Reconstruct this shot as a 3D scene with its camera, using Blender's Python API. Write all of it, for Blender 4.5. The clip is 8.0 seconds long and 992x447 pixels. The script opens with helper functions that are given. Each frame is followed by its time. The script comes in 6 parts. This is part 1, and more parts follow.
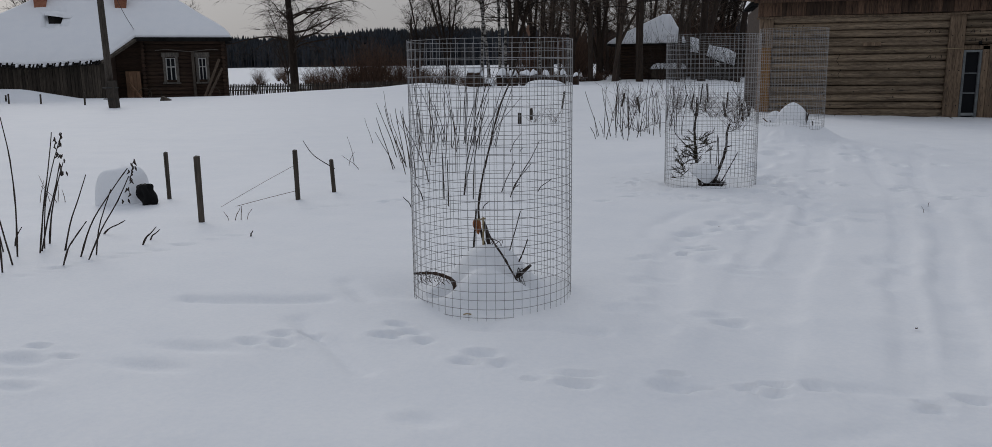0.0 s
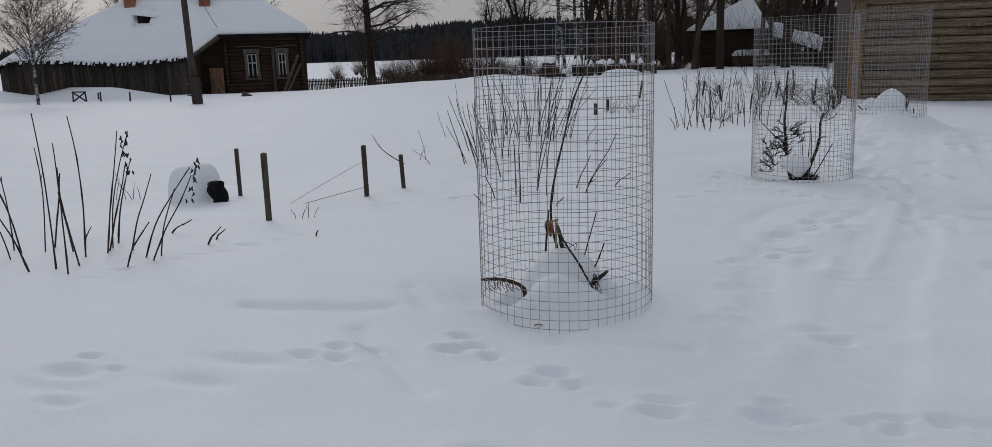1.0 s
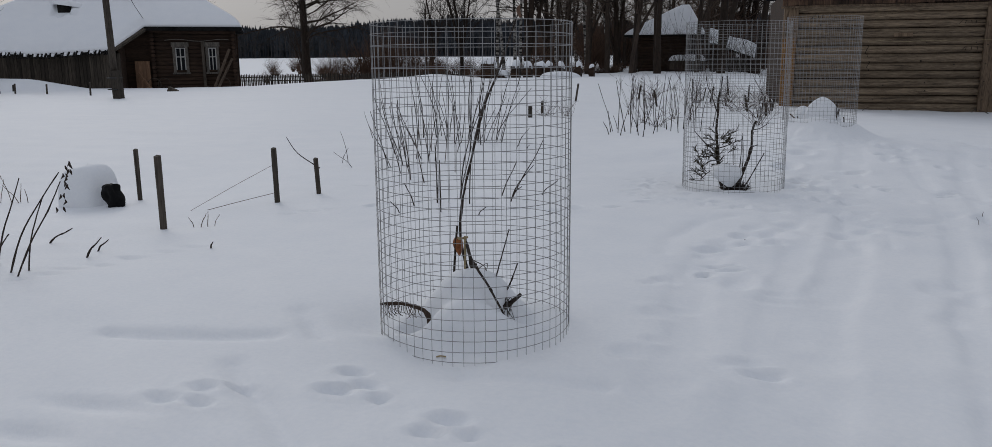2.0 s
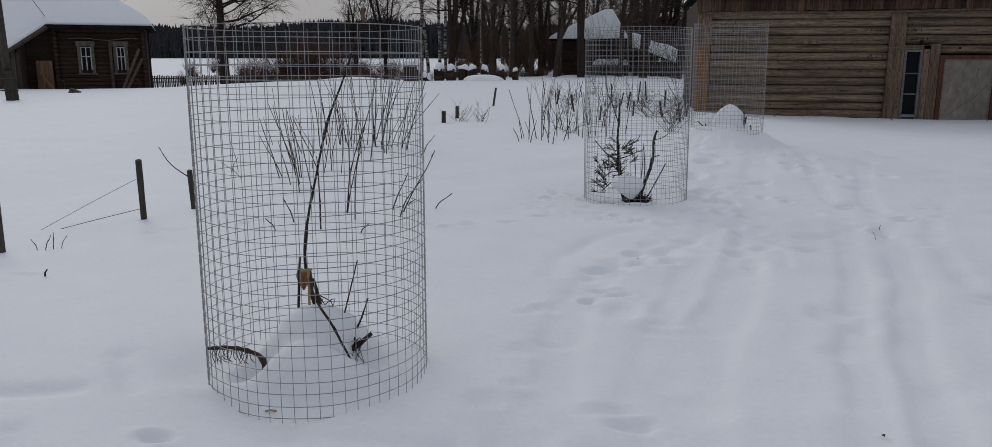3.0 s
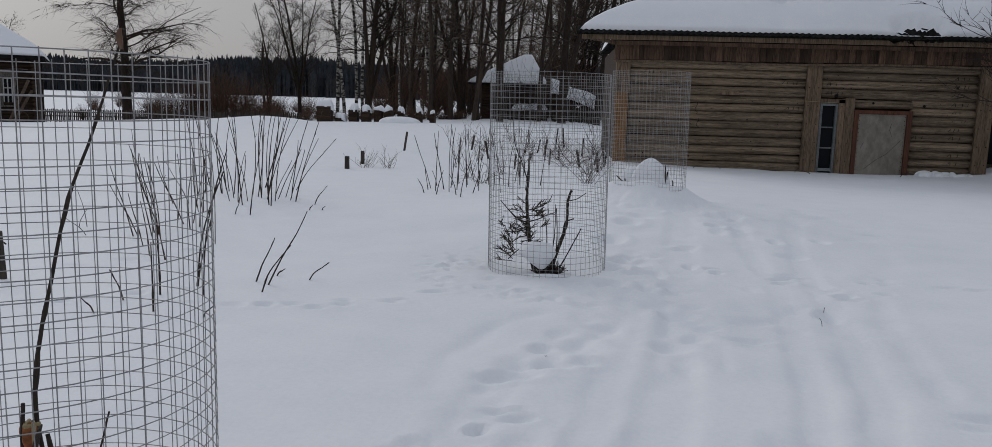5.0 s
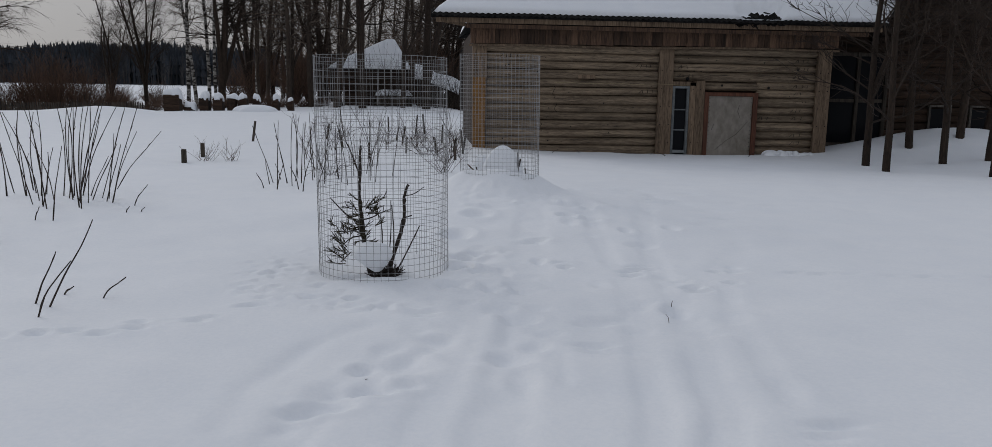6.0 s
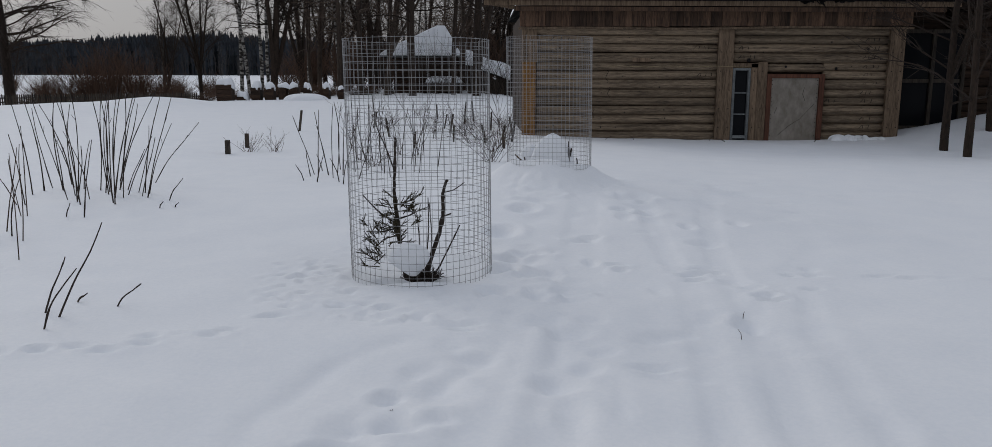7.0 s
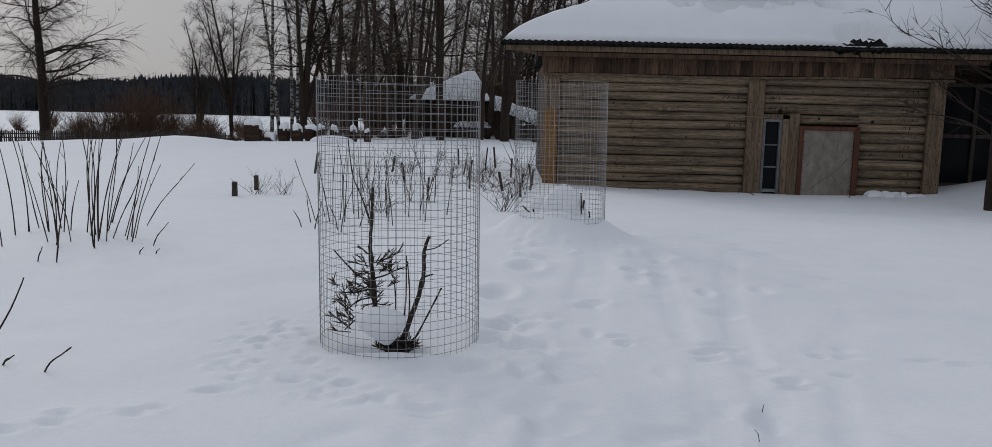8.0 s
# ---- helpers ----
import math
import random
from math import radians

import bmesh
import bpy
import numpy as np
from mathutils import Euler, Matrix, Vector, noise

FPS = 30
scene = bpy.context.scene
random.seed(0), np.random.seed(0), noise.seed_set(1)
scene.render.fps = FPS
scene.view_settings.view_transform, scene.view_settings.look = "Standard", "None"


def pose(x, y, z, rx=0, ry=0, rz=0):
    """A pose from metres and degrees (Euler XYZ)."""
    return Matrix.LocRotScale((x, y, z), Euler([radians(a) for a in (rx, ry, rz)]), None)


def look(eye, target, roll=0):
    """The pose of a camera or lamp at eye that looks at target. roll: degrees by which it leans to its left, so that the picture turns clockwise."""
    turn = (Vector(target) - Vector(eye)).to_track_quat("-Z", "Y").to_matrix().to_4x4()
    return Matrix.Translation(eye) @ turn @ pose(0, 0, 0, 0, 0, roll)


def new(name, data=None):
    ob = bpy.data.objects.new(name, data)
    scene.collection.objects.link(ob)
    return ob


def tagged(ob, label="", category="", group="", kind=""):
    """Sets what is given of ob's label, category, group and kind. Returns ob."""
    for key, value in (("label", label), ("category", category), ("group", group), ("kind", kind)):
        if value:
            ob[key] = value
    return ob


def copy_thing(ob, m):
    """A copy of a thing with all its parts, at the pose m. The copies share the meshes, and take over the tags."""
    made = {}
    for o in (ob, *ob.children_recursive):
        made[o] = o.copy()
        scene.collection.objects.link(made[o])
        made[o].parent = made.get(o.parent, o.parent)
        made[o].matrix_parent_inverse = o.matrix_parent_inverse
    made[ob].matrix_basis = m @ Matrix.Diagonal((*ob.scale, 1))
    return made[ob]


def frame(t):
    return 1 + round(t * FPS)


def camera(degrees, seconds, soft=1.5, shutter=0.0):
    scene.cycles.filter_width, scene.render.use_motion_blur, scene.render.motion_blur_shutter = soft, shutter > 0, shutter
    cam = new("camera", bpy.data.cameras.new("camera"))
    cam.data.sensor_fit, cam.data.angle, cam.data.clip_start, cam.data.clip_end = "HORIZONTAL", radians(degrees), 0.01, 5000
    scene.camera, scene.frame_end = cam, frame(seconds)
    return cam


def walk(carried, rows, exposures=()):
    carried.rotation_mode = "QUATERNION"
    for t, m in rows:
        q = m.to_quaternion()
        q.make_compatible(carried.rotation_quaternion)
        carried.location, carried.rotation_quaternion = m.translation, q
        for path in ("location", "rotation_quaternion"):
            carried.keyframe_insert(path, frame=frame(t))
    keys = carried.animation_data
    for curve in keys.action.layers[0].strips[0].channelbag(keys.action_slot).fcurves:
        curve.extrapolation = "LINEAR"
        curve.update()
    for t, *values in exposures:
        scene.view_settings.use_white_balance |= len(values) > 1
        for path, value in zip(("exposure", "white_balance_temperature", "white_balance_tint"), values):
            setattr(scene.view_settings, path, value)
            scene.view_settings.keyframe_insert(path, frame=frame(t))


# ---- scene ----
cam = camera(63.1, 8.0, soft=0.4)
PATH = [
    (0, (1.446, 0.415, 1.337), (0.987, 2.324, 0.957), -0.6),
    (0.5, (1.449, 0.572, 1.32), (0.809, 2.424, 0.923), -2.1),
    (1, (1.371, 0.777, 1.328), (0.733, 2.631, 0.93), -1.7),
    (2.5, (1.506, 1.525, 1.322), (1.112, 3.445, 0.924), -0.0),
    (3, (1.666, 1.792, 1.354), (1.335, 3.724, 0.959), 0.1),
    (3.5, (1.58, 2.088, 1.322), (1.245, 4.019, 0.925), 0.2),
    (4, (1.622, 2.418, 1.331), (1.328, 4.356, 0.931), 1.3),
    (4.5, (1.779, 2.747, 1.375), (1.514, 4.689, 0.977), 1.2),
    (5, (1.73, 2.987, 1.395), (1.59, 4.961, 1.103), 1.6),
    (5.2, (1.701, 3.05, 1.41), (1.693, 5.034, 1.162), 1.9),
    (6.3, (2.151, 3.674, 1.406), (2.333, 5.634, 1.055), 0.8),
    (6.5, (2.187, 3.714, 1.416), (2.366, 5.673, 1.056), 0.5),
    (7, (2.101, 4.143, 1.402), (2.145, 6.111, 1.047), 0.1),
    (7.5, (2.193, 4.454, 1.396), (2.218, 6.426, 1.06), 0.2),
    (8, (2.376, 4.809, 1.405), (2.346, 6.793, 1.159), 1.3),
]
walk(cam, [(t, look(eye, target, roll)) for t, eye, target, roll in PATH], [(0, -0.08), (4, -0.03), (6.5, 0.01), (8, 0.06)])
# ---- light ----
world = bpy.data.worlds.new("overcast_sky")
scene.world = world
world.use_nodes = True
wn, wl = world.node_tree.nodes, world.node_tree.links
sky = wn.new("ShaderNodeTexSky")
sky.sky_type, sky.sun_disc = "NISHITA", False
sky.sun_elevation, sky.sun_rotation = radians(24), radians(-50)
sky.air_density, sky.dust_density, sky.ozone_density = 1.0, 4.0, 1.0
cloud = wn.new("ShaderNodeHueSaturation")
cloud.inputs["Saturation"].default_value = 0.3
cloud.inputs["Value"].default_value = 0.12
wl.new(sky.outputs[0], cloud.inputs["Color"])
dome = wn.new("ShaderNodeTexCoord")
height = wn.new("ShaderNodeSeparateXYZ")
wl.new(dome.outputs["Generated"], height.inputs[0])
veil = wn.new("ShaderNodeValToRGB")
veil.color_ramp.elements[0].position, veil.color_ramp.elements[0].color = 0.0, (0.47, 0.46, 0.46, 1)
veil.color_ramp.elements[1].position, veil.color_ramp.elements[1].color = 1.0, (0.70, 0.755, 0.88, 1)
mid = veil.color_ramp.elements.new(0.25)
mid.color = (0.50, 0.52, 0.565, 1)
wl.new(height.outputs["Z"], veil.inputs[0])
even = wn.new("ShaderNodeMixRGB")
even.inputs[0].default_value = 0.92
wl.new(cloud.outputs[0], even.inputs[1])
wl.new(veil.outputs[0], even.inputs[2])
wl.new(even.outputs[0], wn["Background"].inputs[0])
wn["Background"].inputs[1].default_value = 0.70
sun = new("sun", bpy.data.lights.new("sun", "SUN"))
sun.data.energy, sun.data.angle, sun.data.color = 0.60, radians(24), (1, 0.95, 0.89)
sun.matrix_world = look((-34, 38, 25), (0, 0, 0))


# ---- materials ----
def material(name, rough=0.8, metal=0.0, spec=0.3):
    m = bpy.data.materials.new(name)
    m.use_nodes = True
    b = m.node_tree.nodes["Principled BSDF"]
    b.inputs["Roughness"].default_value = rough
    b.inputs["Metallic"].default_value = metal
    b.inputs["Specular IOR Level"].default_value = spec
    return m, m.node_tree.nodes, m.node_tree.links, b


def varied(name, dark, light, scale=(1, 1, 1), fine=30.0, coarse=3.0, rough=0.8, bump=0.3, dist=0.01, metal=0.0, spec=0.3, each=0.25, island=False, span=0.14):
    """Two scales of noise between two colours, with relief, and a small change from piece to piece."""
    m, n, l, b = material(name, rough, metal, spec)
    co = n.new("ShaderNodeTexCoord")
    mp = n.new("ShaderNodeMapping")
    mp.inputs["Scale"].default_value = scale
    l.new(co.outputs["Object"], mp.inputs[0])
    info = n.new("ShaderNodeObjectInfo")
    shift = n.new("ShaderNodeVectorMath")
    shift.operation = "MULTIPLY_ADD"
    shift.inputs[1].default_value = (7, 7, 7)
    l.new(info.outputs["Random"], shift.inputs[0])
    l.new(mp.outputs[0], shift.inputs[2])
    a, c = n.new("ShaderNodeTexNoise"), n.new("ShaderNodeTexNoise")
    for tex, s in ((a, fine), (c, coarse)):
        tex.inputs["Scale"].default_value = s
        tex.inputs["Detail"].default_value = 5
        tex.inputs["Roughness"].default_value = 0.62
        l.new(shift.outputs[0], tex.inputs["Vector"])
    mix = n.new("ShaderNodeMath")
    mix.operation = "MULTIPLY_ADD"
    mix.inputs[1].default_value = 0.55
    l.new(a.outputs[0], mix.inputs[0])
    half = n.new("ShaderNodeMath")
    half.operation = "MULTIPLY"
    half.inputs[1].default_value = 0.45
    l.new(c.outputs[0], half.inputs[0])
    l.new(half.outputs[0], mix.inputs[2])
    ramp = n.new("ShaderNodeValToRGB")
    ramp.color_ramp.elements[0].position, ramp.color_ramp.elements[1].position = 0.5 - span, 0.5 + span
    ramp.color_ramp.elements[0].color, ramp.color_ramp.elements[1].color = (*dark, 1), (*light, 1)
    l.new(mix.outputs[0], ramp.inputs[0])
    hue = n.new("ShaderNodeHueSaturation")
    rng = n.new("ShaderNodeMapRange")
    rng.inputs[3].default_value, rng.inputs[4].default_value = 1 - each, 1 + each
    if island:
        geo = n.new("ShaderNodeNewGeometry")
        l.new(geo.outputs["Random Per Island"], rng.inputs[0])
    else:
        l.new(info.outputs["Random"], rng.inputs[0])
    l.new(rng.outputs[0], hue.inputs["Value"])
    l.new(ramp.outputs[0], hue.inputs["Color"])
    l.new(hue.outputs[0], b.inputs["Base Color"])
    bp = n.new("ShaderNodeBump")
    bp.inputs["Strength"].default_value, bp.inputs["Distance"].default_value = bump, dist
    l.new(mix.outputs[0], bp.inputs["Height"])
    l.new(bp.outputs[0], b.inputs["Normal"])
    return m


SNOW = varied("snow", (0.80, 0.825, 0.86), (0.86, 0.875, 0.895), (1, 1, 1), 38, 2.2, 0.7, 0.35, 0.012, spec=0.15, each=0.0)
LOG = varied("weathered_log", (0.058, 0.042, 0.029), (0.31, 0.235, 0.16), (0.3, 6, 6), 22, 3.0, 0.85, 1.0, 0.016, each=0.26, span=0.10)
BOARD = varied("weathered_board", (0.055, 0.038, 0.025), (0.21, 0.148, 0.098), (6, 6, 0.4), 16, 2.6, 0.85, 0.7, 0.01, each=0.2, span=0.1)
FASCIA = varied("brown_painted_board", (0.027, 0.015, 0.010), (0.135, 0.080, 0.050), (7, 7, 0.5), 12, 2.0, 0.8, 0.6, 0.008, each=0.55, span=0.1)
OCHRE = varied("ochre_board", (0.10, 0.046, 0.013), (0.27, 0.14, 0.04), (6, 6, 0.5), 9, 1.6, 0.8, 0.4, 0.006)
REDWOOD = varied("red_brown_board", (0.045, 0.019, 0.012), (0.15, 0.06, 0.035), (6, 6, 0.6), 9, 2, 0.8, 0.4, 0.005)
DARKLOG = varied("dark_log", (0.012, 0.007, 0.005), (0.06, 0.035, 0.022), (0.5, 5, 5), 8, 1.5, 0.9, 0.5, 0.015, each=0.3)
DARKBOARD = varied("dark_grey_board", (0.018, 0.015, 0.012), (0.085, 0.07, 0.055), (6, 6, 0.5), 7, 1.5, 0.9, 0.4, 0.01, each=0.4)
DOORWOOD = varied("orange_brown_plank", (0.09, 0.05, 0.028), (0.22, 0.13, 0.08), (6, 6, 0.5), 8, 1.5, 0.85, 0.4, 0.006)
PLATE = varied("stained_sheet_metal", (0.17, 0.145, 0.115), (0.34, 0.31, 0.27), (1, 1, 0.6), 7, 1.6, 0.55, 0.15, 0.006, metal=0.25)
PALEFRAME = varied("grey_blue_paint", (0.09, 0.10, 0.105), (0.21, 0.225, 0.225), (3, 3, 3), 14, 2, 0.7, 0.3, 0.004)
GREYTRIM = varied("grey_window_trim", (0.045, 0.040, 0.034), (0.145, 0.13, 0.112), (3, 3, 1), 8, 2, 0.8, 0.3, 0.005)
SLATE = varied("old_roof_slate", (0.005, 0.005, 0.005), (0.024, 0.023, 0.022), (1, 1, 1), 12, 2, 0.95, 0.4, 0.01, spec=0.05)
WIRE = varied("galvanised_wire", (0.18, 0.18, 0.18), (0.36, 0.36, 0.365), (1, 1, 1), 60, 5, 0.5, 0.1, 0.001, metal=0.35, each=0.15)
STEM = varied("dark_dry_stem", (0.012, 0.009, 0.008), (0.05, 0.036, 0.028), (8, 8, 2), 20, 4, 0.8, 0.4, 0.003, each=0.35, island=True)
TWIG = varied("brown_twig", (0.04, 0.025, 0.016), (0.13, 0.085, 0.055), (8, 8, 2), 20, 4, 0.8, 0.4, 0.003, each=0.3, island=True)
REED = varied("reddish_thicket_twig", (0.05, 0.03, 0.02), (0.13, 0.075, 0.05), (4, 4, 1), 5, 1, 0.9, 0.2, 0.01, each=0.4, island=True)
NEARBARK = varied("brown_bark", (0.011, 0.0075, 0.0055), (0.046, 0.031, 0.022), (5, 5, 1), 9, 2, 0.9, 0.7, 0.012, each=0.3)
BUSHTWIG = varied("dark_bush_twig", (0.02, 0.013, 0.010), (0.085, 0.054, 0.038), (8, 8, 2), 20, 4, 0.8, 0.3, 0.003, each=0.4, island=True)
BARK = varied("dark_bark", (0.018, 0.013, 0.010), (0.075, 0.055, 0.042), (5, 5, 1), 5, 1, 0.9, 0.7, 0.02, each=0.3)
GROVETWIG = varied("brown_grove_twig", (0.035, 0.026, 0.020), (0.13, 0.095, 0.072), (5, 5, 2), 6, 1, 0.9, 0.3, 0.01, each=0.35, island=True)
NEEDLE = varied("spruce_needle", (0.024, 0.020, 0.011), (0.075, 0.060, 0.032), (3, 3, 3), 12, 3, 0.8, 0.2, 0.002, each=0.4, island=True)
# far spruce: the blue-grey lightening of distance haze is put into the colour
FOREST = varied("hazy_spruce", (0.019, 0.023, 0.029), (0.042, 0.049, 0.060), (1, 1, 1), 0.6, 0.05, 0.95, 0.2, 0.1, each=0.18, island=True)
DRYLEAF = varied("dry_orange_leaf", (0.12, 0.038, 0.013), (0.30, 0.11, 0.038), (1, 1, 1), 60, 12, 0.7, 0.4, 0.002)
DULLLEAF = varied("dull_brown_leaf", (0.085, 0.045, 0.028), (0.19, 0.11, 0.075), (1, 1, 1), 60, 12, 0.7, 0.4, 0.002)
BLACKBAG = varied("black_plastic", (0.003, 0.003, 0.0035), (0.012, 0.012, 0.013), (1, 1, 1), 25, 6, 0.6, 0.5, 0.01, spec=0.1)
BRICKRED = varied("chimney_brick", (0.16, 0.06, 0.035), (0.32, 0.14, 0.085), (1, 1, 2), 9, 2, 0.9, 0.4, 0.01)
STRAW = varied("pale_dry_grass", (0.22, 0.17, 0.09), (0.42, 0.34, 0.2), (1, 1, 1), 40, 9, 0.8, 0.2, 0.002)
CABLE = varied("cable", (0.03, 0.03, 0.03), (0.06, 0.06, 0.06))


def birch_material():
    m, n, l, b = material("birch_bark", 0.8)
    co = n.new("ShaderNodeTexCoord")
    mp = n.new("ShaderNodeMapping")
    mp.inputs["Scale"].default_value = (1.2, 1.2, 3.2)
    l.new(co.outputs["Object"], mp.inputs[0])
    tex = n.new("ShaderNodeTexNoise")
    tex.inputs["Scale"].default_value, tex.inputs["Detail"].default_value = 2.2, 5
    l.new(mp.outputs[0], tex.inputs["Vector"])
    ramp = n.new("ShaderNodeValToRGB")
    ramp.color_ramp.elements[0].position, ramp.color_ramp.elements[1].position = 0.44, 0.6
    ramp.color_ramp.elements[0].color, ramp.color_ramp.elements[1].color = (0.03, 0.026, 0.022, 1), (0.42, 0.40, 0.37, 1)
    l.new(tex.outputs[0], ramp.inputs[0])
    l.new(ramp.outputs[0], b.inputs["Base Color"])
    return m


BIRCH = birch_material()


def glass_material():
    m, n, l, b = material("dark_window_glass", 0.18, 0.0, 0.06)
    b.inputs["Base Color"].default_value = (0.008, 0.009, 0.011, 1)
    return m


GLASS = glass_material()


# ---- mesh helpers ----
class Geo:
    """Collects vertices and faces of one part."""

    def __init__(self):
        self.v, self.f = [], []

    def tube(self, pts, radii, sides=5, cap=True):
        pts = [Vector(p) for p in pts]
        n0 = len(self.v)
        up = Vector((0.31, 0.52, 0.79))
        for i, p in enumerate(pts):
            d = pts[min(i + 1, len(pts) - 1)] - pts[max(i - 1, 0)]
            d.normalize()
            s = d.cross(up)
            if s.length < 0.05:
                s = d.cross(Vector((1, 0, 0)))
            s.normalize()
            u = s.cross(d)
            r = radii[i] if hasattr(radii, "__len__") else radii
            for k in range(sides):
                a = math.tau * k / sides
                self.v.append(p + (s * math.cos(a) + u * math.sin(a)) * r)
        for i in range(len(pts) - 1):
            for k in range(sides):
                a, b = n0 + i * sides + k, n0 + i * sides + (k + 1) % sides
                self.f.append((a, b, b + sides, a + sides))
        if cap:
            self.f.append(tuple(range(n0 + sides - 1, n0 - 1, -1)))
            e = n0 + (len(pts) - 1) * sides
            self.f.append(tuple(range(e, e + sides)))
        return self

    def box(self, x0, x1, y0, y1, z0, z1, m=None):
        n0 = len(self.v)
        for x, y, z in ((x0, y0, z0), (x1, y0, z0), (x1, y1, z0), (x0, y1, z0), (x0, y0, z1), (x1, y0, z1), (x1, y1, z1), (x0, y1, z1)):
            p = Vector((x, y, z))
            self.v.append(m @ p if m else p)
        for f in ((3, 2, 1, 0), (4, 5, 6, 7), (0, 1, 5, 4), (1, 2, 6, 5), (2, 3, 7, 6), (3, 0, 4, 7)):
            self.f.append(tuple(n0 + i for i in f))
        return self

    def sheet(self, fn, nu, nv, closed=False):
        """A grid of fn(u, v), u and v from 0 to 1."""
        n0 = len(self.v)
        cols = nu if closed else nu + 1
        for j in range(nv + 1):
            for i in range(cols):
                self.v.append(Vector(fn(i / nu, j / nv)))
        for j in range(nv):
            for i in range(nu):
                a, b = n0 + j * cols + i, n0 + j * cols + (i + 1) % cols
                self.f.append((a, b, b + cols, a + cols))
        return self

    def mesh(self, name, mat, smooth=False):
        me = bpy.data.meshes.new(name)
        me.from_pydata([tuple(p) for p in self.v], [], self.f)
        me.materials.append(mat)
        if smooth:
            me.polygons.foreach_set("use_smooth", [True] * len(me.polygons))
        me.update()
        return me


def thing(name, x, y, z, label, category, group="", kind="", rz=0):
    ob = new(name)
    ob.empty_display_size = 0.1
    ob.matrix_world = pose(x, y, z, 0, 0, rz)
    return tagged(ob, label, category, group, kind)


def part(name, geo, mat, parent, label="", smooth=False):
    """One mesh object under a thing or part; the geometry is given in the parent's own space. A mesh may be given ready-made."""
    me = geo if isinstance(geo, bpy.types.Mesh) else geo.mesh(name, mat, smooth)
    ob = new(name, me)
    ob.parent = parent
    if label:
        ob["label"] = label
    return ob


def single(name, geo, mat, label, category, x=0, y=0, z=0, group="", kind="", smooth=False):
    me = geo if isinstance(geo, bpy.types.Mesh) else geo.mesh(name, mat, smooth)
    ob = new(name, me)
    ob.matrix_world = pose(x, y, z)
    return tagged(ob, label, category, group, kind)


# ---- the snow-covered ground ----
rs = np.random.RandomState(4)
LATTICE = rs.rand(64, 64)


def soft_noise(x, y, size):
    """Smooth value noise, -0.5 to 0.5, with lumps of that size."""
    u, v = x / size + 100.3, y / size + 57.7
    i, j = np.floor(u).astype(int), np.floor(v).astype(int)
    a, b = u - i, v - j
    a, b = a * a * (3 - 2 * a), b * b * (3 - 2 * b)
    g = lambda p, q: LATTICE[p % 64, q % 64]
    return g(i, j) * (1 - a) * (1 - b) + g(i + 1, j) * a * (1 - b) + g(i, j + 1) * (1 - a) * b + g(i + 1, j + 1) * a * b - 0.5


def bump_at(x, y, cx, cy, rx, ry, h):
    return h * np.exp(-((x - cx) / rx) ** 2 - ((y - cy) / ry) ** 2)


def near_line(x, y, pts):
    """Distance to a line through points of the plan."""
    best = np.full(np.shape(x), 1e9)
    for (ax, ay), (bx, by) in zip(pts[:-1], pts[1:]):
        dx, dy = bx - ax, by - ay
        s = np.clip(((x - ax) * dx + (y - ay) * dy) / (dx * dx + dy * dy), 0, 1)
        best = np.minimum(best, np.hypot(x - ax - s * dx, y - ay - s * dy))
    return best


RUTS = [
    (((1.65, 3.0), (1.76, 3.95), (2.0, 5.4), (2.36, 6.95), (2.5, 7.86), (2.73, 8.95), (2.91, 10.36), (3.27, 12.54), (3.78, 14.0)), 0.15, 0.030),
    (((1.46, 3.0), (1.56, 4.06), (1.8, 5.59), (1.98, 6.6), (2.27, 8.4), (2.38, 9.2)), 0.09, 0.018),
    (((2.3, 3.0), (2.41, 4.06), (3.1, 7.2), (3.25, 8.0), (3.51, 9.37), (3.6, 10.4), (3.75, 11.9)), 0.085, 0.022),
    (((2.5, 3.0), (2.65, 4.2), (3.37, 7.0), (3.57, 7.9), (3.7, 8.5), (3.83, 9.5), (4.29, 11.7), (4.8, 13.5)), 0.10, 0.024),
    (((3.72, 7.0), (3.79, 7.39), (3.96, 8.31), (4.2, 9.2)), 0.07, 0.014),
    (((1.2, 4.2), (1.27, 4.5), (1.38, 5.0), (1.34, 5.8), (1.45, 6.8), (1.75, 7.6), (2.13, 8.3)), 0.12, 0.022),
    (((4.39, 9.74), (4.91, 10.66), (5.08, 11.95)), 0.12, 0.018),
]
# narrow furrows left by drifting and by a dragged line: points of the plan, half-width, depth
FURROWS = [
    (((2.05, 3.86), (2.24, 3.93), (2.4, 3.9)), 0.035, 0.016),
    (((-1.37, 4.43), (-1.06, 4.47), (-0.61, 4.6)), 0.06, 0.036),
    (((-0.54, 4.22), (-0.22, 3.92), (0.06, 3.61)), 0.055, 0.038),
    (((-0.64, 4.98), (-0.38, 4.67)), 0.06, 0.024),
    (((1.96, 3.36), (2.2, 3.51)), 0.05, 0.010),
    (((0.42, 4.47), (0.73, 4.45), (1.03, 4.43)), 0.06, 0.036),
    (((2.77, 7.79), (2.69, 7.32)), 0.025, 0.015),
    (((1.93, 7.77), (2.11, 8.02)), 0.07, 0.018),
    (((3.04, 8.44), (3.27, 8.46)), 0.05, 0.016),
    (((1.18, 6.86), (1.17, 7.42), (1.33, 7.96), (1.68, 8.4)), 0.07, 0.016),
    (((1.36, 6.97), (1.53, 7.16), (1.79, 7.38)), 0.06, 0.016),
    (((2.38, 7.34), (2.58, 8.6), (2.68, 9.66)), 0.05, 0.012),
    (((3.68, 8.42), (3.77, 8.85)), 0.07, 0.018),
]


